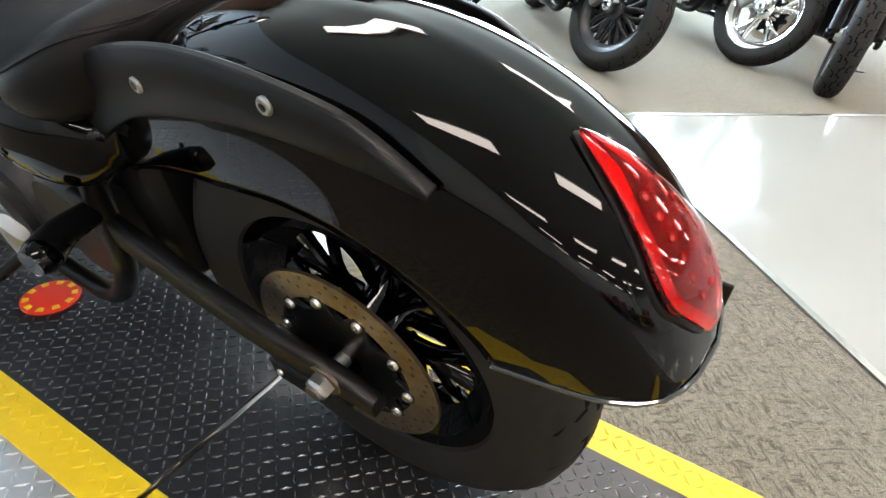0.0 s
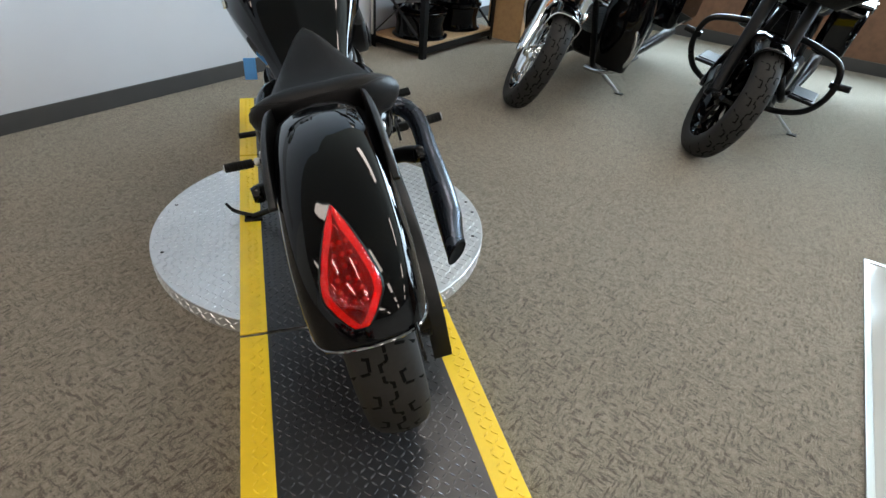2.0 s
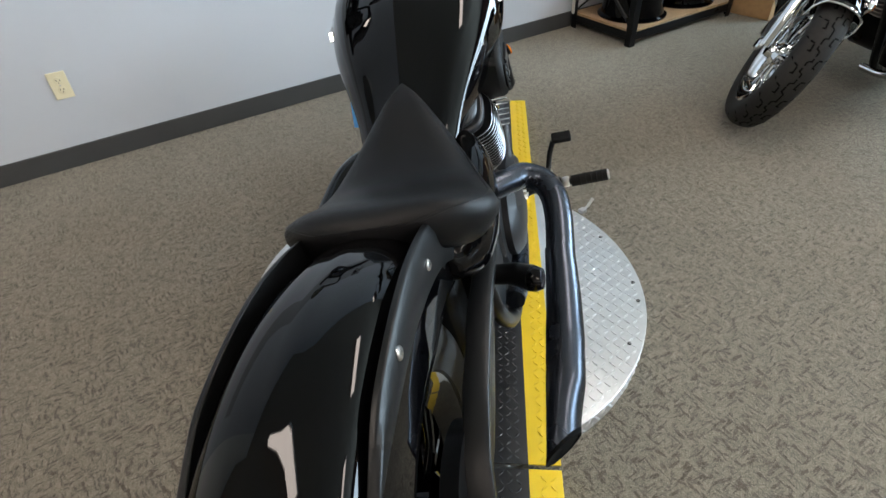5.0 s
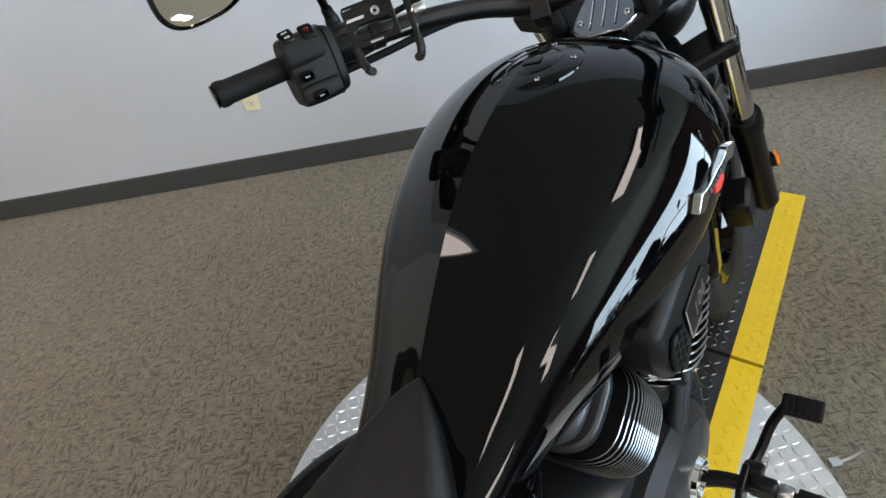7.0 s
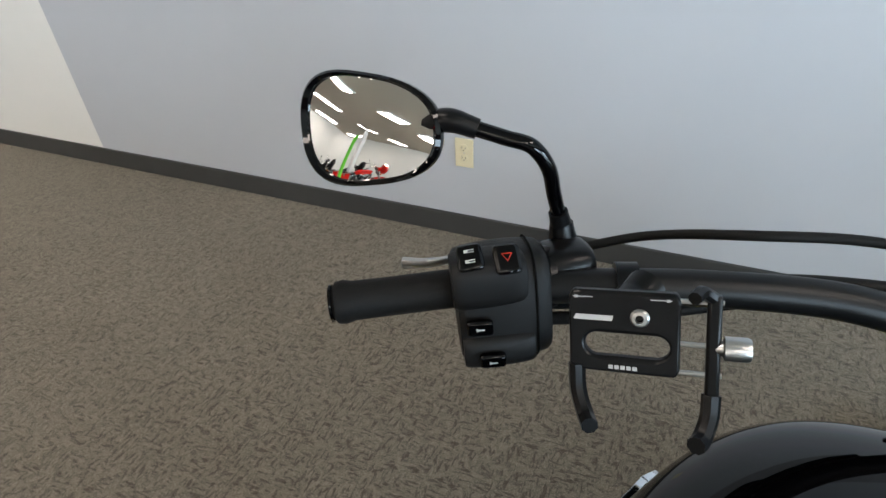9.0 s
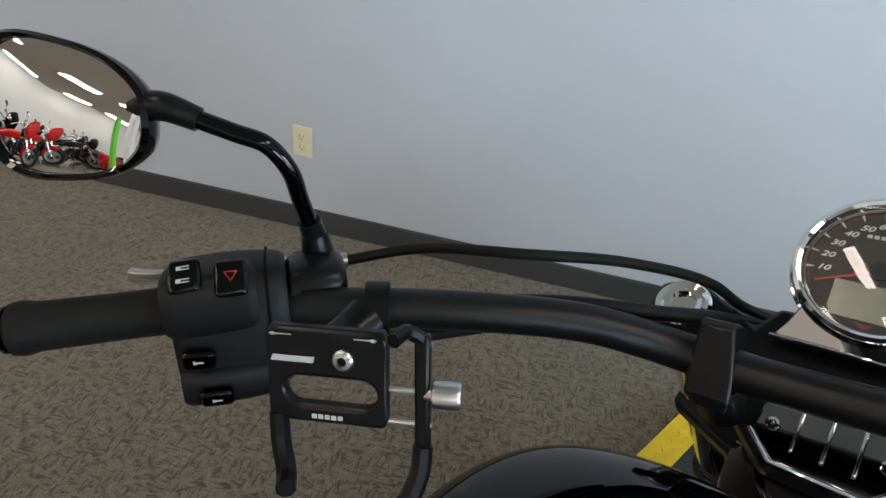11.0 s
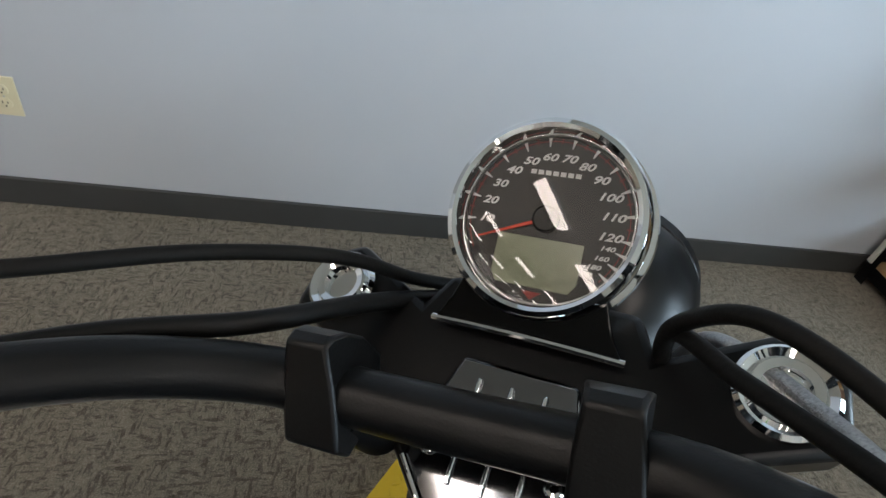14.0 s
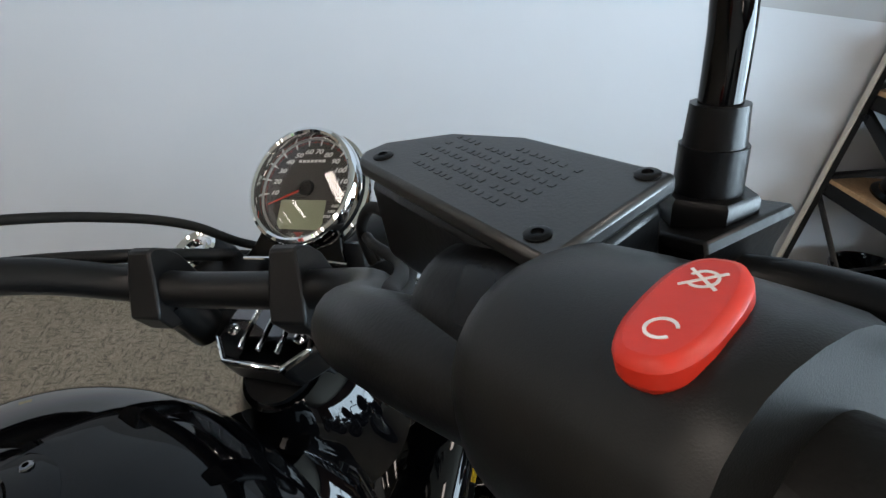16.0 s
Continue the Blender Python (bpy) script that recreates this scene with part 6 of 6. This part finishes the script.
# ---- motorcycles parked in a row before the windows ----
def parked_motorcycle(m, label, group, paint=GLOSS, fork=CHROME, spokes=5, rim=CHROME, lowers=False, guard=False, signal=True, bags=True, steer=26, lean=-9, disc=0.145):
    """Forward is y, the rear wheel stands on the origin."""
    e = empty("motorcycle", m @ pose(0, 0, 0.002, 0, 0, 0) @ pose(0, 0, 0, 0, lean, 0), label, "motorcycle", group)
    ra, wb = 0.325, 1.62
    front = pose(0, wb - 0.31, 0.93, 29, 0, 0) @ pose(0, 0, 0, 0, 0, steer)
    wheel("rear_wheel", e, pose(0, 0, ra), ra, 0.16, 0.205, spokes, rim, -0.085, disc)
    wheel("front_wheel", e, front @ pose(0, -0.025, -0.697), ra, 0.13, 0.225, spokes, rim, -0.075, disc)
    for sx in (-1, 1):
        lg = part("fork_leg", tube([(sx * 0.105, 0.02, -0.70), (sx * 0.105, 0.02, -0.10)], [0.030, 0.032], 18), fork, e, "chrome fork leg" if fork is CHROME else "black fork leg", m=front)
        part("fork_tube", tube([(sx * 0.105, 0.02, -0.10), (sx * 0.105, 0.02, 0.10)], 0.026, 16), fork, lg)
        part("axle_cap", solid_lathe([(0.03, 0), (0.03, 0.02), (0.02, 0.028)], "x", 18, m=pose(sx * 0.11, -0.02, -0.70) @ Matrix.Diagonal((sx, 1, 1, 1))), fork, lg)
        part("brake_caliper", boxes((-0.025, 0.025, -0.05, 0.04, -0.06, 0.05)), STEEL if fork is CHROME else SATIN, e, m=front @ pose(sx * 0.085, -0.135, -0.60, 25, 0, 0), bevel=0.012)
        if signal:
            sg = part("turn_signal", tube([(sx * 0.13, 0.03, -0.15), (sx * 0.19, 0.05, -0.15), (sx * 0.20, 0.08, -0.15)], [0.012, 0.014, 0.034], 14), fork, e, m=front)
            part("amber_lens", solid_lathe([(0.036, 0.0), (0.037, 0.012), (0.025, 0.022)], "y", 22, m=pose(sx * 0.20, 0.08, -0.15)), ORANGE, sg, "amber lens")
    part("triple_clamp", boxes((-0.15, 0.15, -0.04, 0.06, 0.06, 0.10), (-0.15, 0.15, -0.04, 0.06, -0.14, -0.10)), SATIN, e, m=front, bevel=0.01)
    fe = [[(x, -0.025 + (ra + 0.028 - dd) * math.sin(a), -0.697 + (ra + 0.028 - dd) * math.cos(a)) for x, dd in [(-0.092, 0.12), (-0.09, 0.06), (-0.07, 0.018), (-0.035, 0.004), (0, 0), (0.035, 0.004), (0.07, 0.018), (0.09, 0.06), (0.092, 0.12)]] for a in np.linspace(radians(-78), radians(52), 30)]
    part("front_fender", loft(fe, closed=False), paint, e, m=front, solid=0.003, angle=60)
    tips = [fe[-1][k] for k in range(9)]
    part("fender_trim", tube(tips, 0.005, 8), CHROME if fork is CHROME else SATIN, e, m=front)
    if lowers:
        for sx in (-1, 1):
            mk = part("fender_lamp", boxes((-0.012, 0.012, -0.05, 0.05, -0.024, 0.024)), CHROME, e, m=front @ pose(sx * 0.098, 0.10, -0.43, 18, 0, 0), bevel=0.008)
            part("amber_lens", boxes((0.0085, 0.015, -0.042, 0.042, -0.018, 0.018)), ORANGE, mk, "amber lens", m=Matrix.Diagonal((sx, 1, 1, 1)), bevel=0.003)
    hl = part("headlight", lathe([(0.0, -0.13), (0.07, -0.11), (0.10, -0.04), (0.105, 0.03)], "y", 36, m=front @ pose(0, 0.12, 0.0, -29, 0, 0)), paint, e)
    part("headlight_ring", lathe([(0.105, 0.03), (0.112, 0.035), (0.108, 0.055), (0.096, 0.05)], "y", 36, m=front @ pose(0, 0.12, 0.0, -29, 0, 0)), fork, hl)
    part("headlight_lens", solid_lathe([(0.097, 0.045), (0.08, 0.06), (0.04, 0.066)], "y", 36, m=front @ pose(0, 0.12, 0.0, -29, 0, 0)), CHROME, hl)
    part("handlebar", tube([(-0.42, -0.30, 0.26), (-0.33, -0.18, 0.28), (-0.16, -0.01, 0.26), (-0.06, 0.01, 0.14), (0.06, 0.01, 0.14), (0.16, -0.01, 0.26), (0.33, -0.18, 0.28), (0.42, -0.30, 0.26)], 0.014, 12, 60), fork, e, m=front)
    for sx in (-1, 1):
        part("grip", tube([(sx * 0.345, -0.195, 0.28), (sx * 0.425, -0.305, 0.26)], 0.018, 14), RUBBER, e, m=front)
        part("mirror", solid_lathe([(0.055, -0.012), (0.06, 0.0), (0.05, 0.006)], "y", 24, m=front @ pose(sx * 0.40, -0.12, 0.42)), fork, e)
        part("mirror_stem", tube([(sx * 0.33, -0.16, 0.29), (sx * 0.36, -0.13, 0.36), (sx * 0.40, -0.115, 0.41)], 0.006, 8), fork, e, m=front)
    # body
    rings = []
    for y, w, zt, zb in spline([(0.62, 0.05, 0.74, 0.64), (0.75, 0.12, 0.83, 0.66), (0.95, 0.17, 0.90, 0.68), (1.08, 0.16, 0.91, 0.70), (1.18, 0.08, 0.88, 0.74)], 24):
        h = (zt - zb) / 2
        rings.append([(w * math.copysign(abs(math.cos(a)) ** 0.8, math.cos(a)), y, (zt + zb) / 2 + h * math.copysign(abs(math.sin(a)) ** 0.8, math.sin(a))) for a in (2 * math.pi * j / 28 for j in range(28))])
    part("fuel_tank", loft(rings), paint, e)
    rings = []
    for y, w, zt, zb in spline([(0.02, 0.10, 0.76, 0.68), (0.18, 0.14, 0.77, 0.66), (0.34, 0.16, 0.72, 0.62), (0.52, 0.13, 0.70, 0.62), (0.68, 0.06, 0.75, 0.66)], 24):
        h = (zt - zb) / 2
        rings.append([(w * math.copysign(abs(math.cos(a)) ** 0.6, math.cos(a)), y, (zt + zb) / 2 + h * math.copysign(abs(math.sin(a)) ** 0.6, math.sin(a))) for a in (2 * math.pi * j / 24 for j in range(24))])
    part("seat", loft(rings), LEATHER, e, "black vinyl seat")
    part("rear_fender", loft([[(x, -(ra + 0.05 - dd) * math.sin(a), ra + (ra + 0.05 - dd) * math.cos(a)) for x, dd in [(-0.112, 0.15), (-0.11, 0.07), (-0.085, 0.02), (0, 0), (0.085, 0.02), (0.11, 0.07), (0.112, 0.15)]] for a in np.linspace(radians(-40), radians(100), 26)], closed=False), paint, e, solid=0.003, angle=60)
    part("tail_light", solid_lathe([(0.04, 0), (0.045, 0.02), (0.03, 0.04)], "y", 20, m=pose(0, -ra - 0.05, ra + 0.15, 180, 0, 0)), TAILRED, e)
    en = part("engine", solid_lathe([(0.12, -0.13), (0.15, -0.09), (0.15, 0.09), (0.12, 0.13)], "x", 32, m=pose(0, 0.80, 0.31)), SATIN, e)
    part("engine_cover", solid_lathe([(0.12, 0.13), (0.115, 0.16), (0.06, 0.17)], "x", 32, m=pose(0, 0.80, 0.31)), rim if rim is CHROME else SATIN, en)
    part("primary_cover", boxes((-0.175, -0.12, 0.52, 0.92, 0.22, 0.40)), rim if rim is CHROME else SATIN, en, bevel=0.03)
    for yb, ln in ((0.89, -24), (0.72, 24)):
        mm = pose(0, yb, 0.38, ln, 0, 0)
        cy = part("cylinder", solid_lathe([(0.07, -0.02), (0.07, 0.26)], "z", 24, m=mm), SATIN, en)
        for i in range(9):
            part("fin", solid_lathe([(0.105, 0.03 + 0.021 * i), (0.105, 0.037 + 0.021 * i)], "z", 24, m=mm), FINS if rim is CHROME else SATIN, cy)
        part("rocker_box", boxes((-0.09, 0.09, -0.08, 0.08, 0.23, 0.29)), fork, cy, m=mm, bevel=0.02)
    part("air_cleaner", solid_lathe([(0.09, 0.11), (0.095, 0.15), (0.08, 0.165)], "x", 32, m=pose(0, 0.80, 0.60)), fork, en)
    for sx in (-1, 1):
        part("frame_rail", tube([(sx * 0.03, 1.22, 0.72), (sx * 0.10, 1.13, 0.40), (sx * 0.14, 1.05, 0.19), (sx * 0.15, 0.8, 0.16), (sx * 0.14, 0.5, 0.18), (sx * 0.12, 0.38, 0.45), (sx * 0.10, 0.2, 0.62)], 0.02, 10), SATIN, e)
        fb = part("floorboard", boxes((sx * 0.28 - 0.07, sx * 0.28 + 0.07, 0.86, 1.10, 0.285, 0.305)), SATIN, e, bevel=0.006)
        part("board_pad", boxes((sx * 0.28 - 0.06, sx * 0.28 + 0.06, 0.88, 1.08, 0.3055, 0.312)), RUBBER, fb, bevel=0.002)
        part("board_bracket", tube([(sx * 0.13, 0.98, 0.25), (sx * 0.22, 0.98, 0.285)], 0.014, 10), SATIN, fb)
        if bags:
            bg = part("saddlebag", boxes((sx * 0.25 - 0.10, sx * 0.25 + 0.10, -0.32, 0.30, 0.38, 0.70)), paint, e, "hard gloss saddlebag", bevel=0.045)
            part("bag_lid", boxes((sx * 0.25 - 0.105, sx * 0.25 + 0.105, -0.325, 0.305, 0.705, 0.735)), paint, bg, bevel=0.014)
            part("bag_latch", boxes((sx * 0.357 - 0.006, sx * 0.357 + 0.006, -0.03, 0.03, 0.66, 0.73)), CHROME, bg, bevel=0.004)
        part("exhaust", tube([(sx * 0.10, 1.0, 0.40), (sx * 0.17, 1.02, 0.27), (sx * 0.19, 0.85, 0.20), (sx * 0.20, 0.55, 0.20), (sx * 0.21, 0.1, 0.23), (sx * 0.21, -0.30, 0.25)], [0.022, 0.024, 0.024, 0.036, 0.042, 0.04], 16, 50), fork if sx > 0 else SATIN, e)
        if lowers:
            rings = []
            for z, w, d in ((0.26, 0.10, 0.05), (0.40, 0.13, 0.08), (0.60, 0.14, 0.09), (0.78, 0.11, 0.06)):
                rings.append([(sx * 0.27 + w * math.copysign(abs(math.cos(a)) ** 0.6, math.cos(a)), 1.14 + d * math.copysign(abs(math.sin(a)) ** 0.6, math.sin(a)), z) for a in (2 * math.pi * j / 20 for j in range(20))])
            part("leg_fairing", loft(rings), paint, e, "gloss leg fairing")
        if guard or lowers:
            part("engine_guard", tube([(sx * 0.06, 1.15, 0.60), (sx * 0.22, 1.19, 0.59), (sx * 0.36, 1.20, 0.54), (sx * 0.39, 1.19, 0.42), (sx * 0.34, 1.16, 0.28), (sx * 0.20, 1.12, 0.20), (sx * 0.10, 1.08, 0.18)], 0.017, 12, 60), CHROME if lowers else SATIN, e, "tubular engine guard")
            if guard:
                pg = part("highway_peg", tube([(sx * 0.38, 1.19, 0.45), (sx * 0.46, 1.20, 0.46)], 0.018, 12), RUBBER, e)
                part("peg_clamp", solid_lathe([(0.026, -0.015), (0.026, 0.015)], "z", 16, m=pose(sx * 0.385, 1.19, 0.45)), SATIN, pg)
    if lowers or guard:
        rings = []
        for z, w, d in ((-0.08, 0.16, 0.07), (0.05, 0.27, 0.11), (0.2, 0.31, 0.12), (0.34, 0.24, 0.08)):
            rings.append([(w * math.copysign(abs(math.cos(a)) ** 0.7, math.cos(a)), 0.20 + d * math.sin(a), z) for a in (2 * math.pi * j / 28 for j in range(28))])
        part("fairing", loft(rings), paint, e, "gloss front fairing", m=front @ pose(0, 0, 0, -29, 0, 0))
    inv = e.matrix_world.inverted()
    foot = inv @ (m @ Vector((-0.34, 0.94, 0.008)))
    part("side_stand", tube([(-0.13, 1.0, 0.20), tuple(Vector((-0.13, 1.0, 0.20)).lerp(foot, 0.5)), tuple(foot)], [0.013, 0.011, 0.009], 10), STEEL, e, "steel side stand, folded out")
    part("stand_foot", boxes((-0.035, 0.02, -0.02, 0.02, -0.006, 0.0)), SATIN, e, m=inv @ m @ pose(-0.34, 0.94, 0.008), bevel=0.002)
    return e


def parked_at(a, b, turn=0.0, wb=1.62):
    """Ground pose whose front wheel stands at a, b along and before the long wall."""
    return ROOM @ pose(a, b, 0, 0, 0, 90 + turn) @ pose(0, -wb, 0)


ROW = "motorcycles parked before the windows"
parked_motorcycle(parked_at(0.56, -1.57), "black touring motorcycle with chrome fork and leg fairings", ROW, fork=CHROME, rim=CHROME, spokes=9, lowers=True, steer=36)
parked_motorcycle(parked_at(0.66, -2.64), "all-black bagger motorcycle with engine guard bars", ROW, fork=SATIN, rim=GLOSS, spokes=5, guard=True, signal=False)
parked_motorcycle(parked_at(0.78, -3.76), "black cruiser motorcycle with chrome fork and dark rim", ROW, fork=CHROME, rim=GRAPHITE, spokes=10, guard=False)
parked_motorcycle(parked_at(1.04, -4.83), "black motorcycle with polished chrome spoked wheels", ROW, fork=CHROME, rim=CHROME, spokes=5, bags=False)
parked_motorcycle(parked_at(0.51, -4.98, -28), "black motorcycle with dark wheels, angled in the row", ROW, fork=SATIN, rim=STEEL, spokes=7, bags=False, signal=False, steer=-12)

# ---- the far side of the showroom ----
REDPAINT = mat("red_gloss_paint", (0.55, 0.012, 0.008), 0.05)
FAR = "motorcycles on the far side"
for a, b, tn, pt in ((-8.6, -5.9, 130, REDPAINT), (-9.3, -7.2, 130, REDPAINT), (-9.6, -8.7, 125, GLOSS), (-7.9, -9.8, 110, REDPAINT)):
    parked_motorcycle(parked_at(a, b, tn), "red motorcycle parked across the showroom" if pt is REDPAINT else "black motorcycle parked across the showroom", FAR, paint=pt, fork=CHROME, rim=STEEL, spokes=5, guard=True)
dark = parked_motorcycle(parked_at(-10.6, -6.3, 128), "black motorcycle parked across the showroom", FAR, fork=SATIN, rim=GLOSS, spokes=5, guard=True)
for a, b, tn in ((-11.0, -7.7, 124), (-10.9, -9.4, 120), (-9.4, -10.6, 115)):
    copy_thing(dark, parked_at(a, b, tn) @ pose(0, 0, 0.002) @ pose(0, 0, 0, 0, -9, 0))
gp = empty("green_post", ROOM @ pose(-7.9, -7.7, 0), "bright green painted display post", "post")
part("shaft", boxes((-0.06, 0.06, -0.06, 0.06, 0.03, 2.35)), GREEN, gp, bevel=0.01)
part("base_plate", boxes((-0.2, 0.2, -0.2, 0.2, 0, 0.03)), SATIN, gp, bevel=0.004)
setting("pillar", boxes((-8.6, -8.42, -9.0, -8.82, 0, CEIL)), WHITE_WALL, "white square pillar", "pillar")
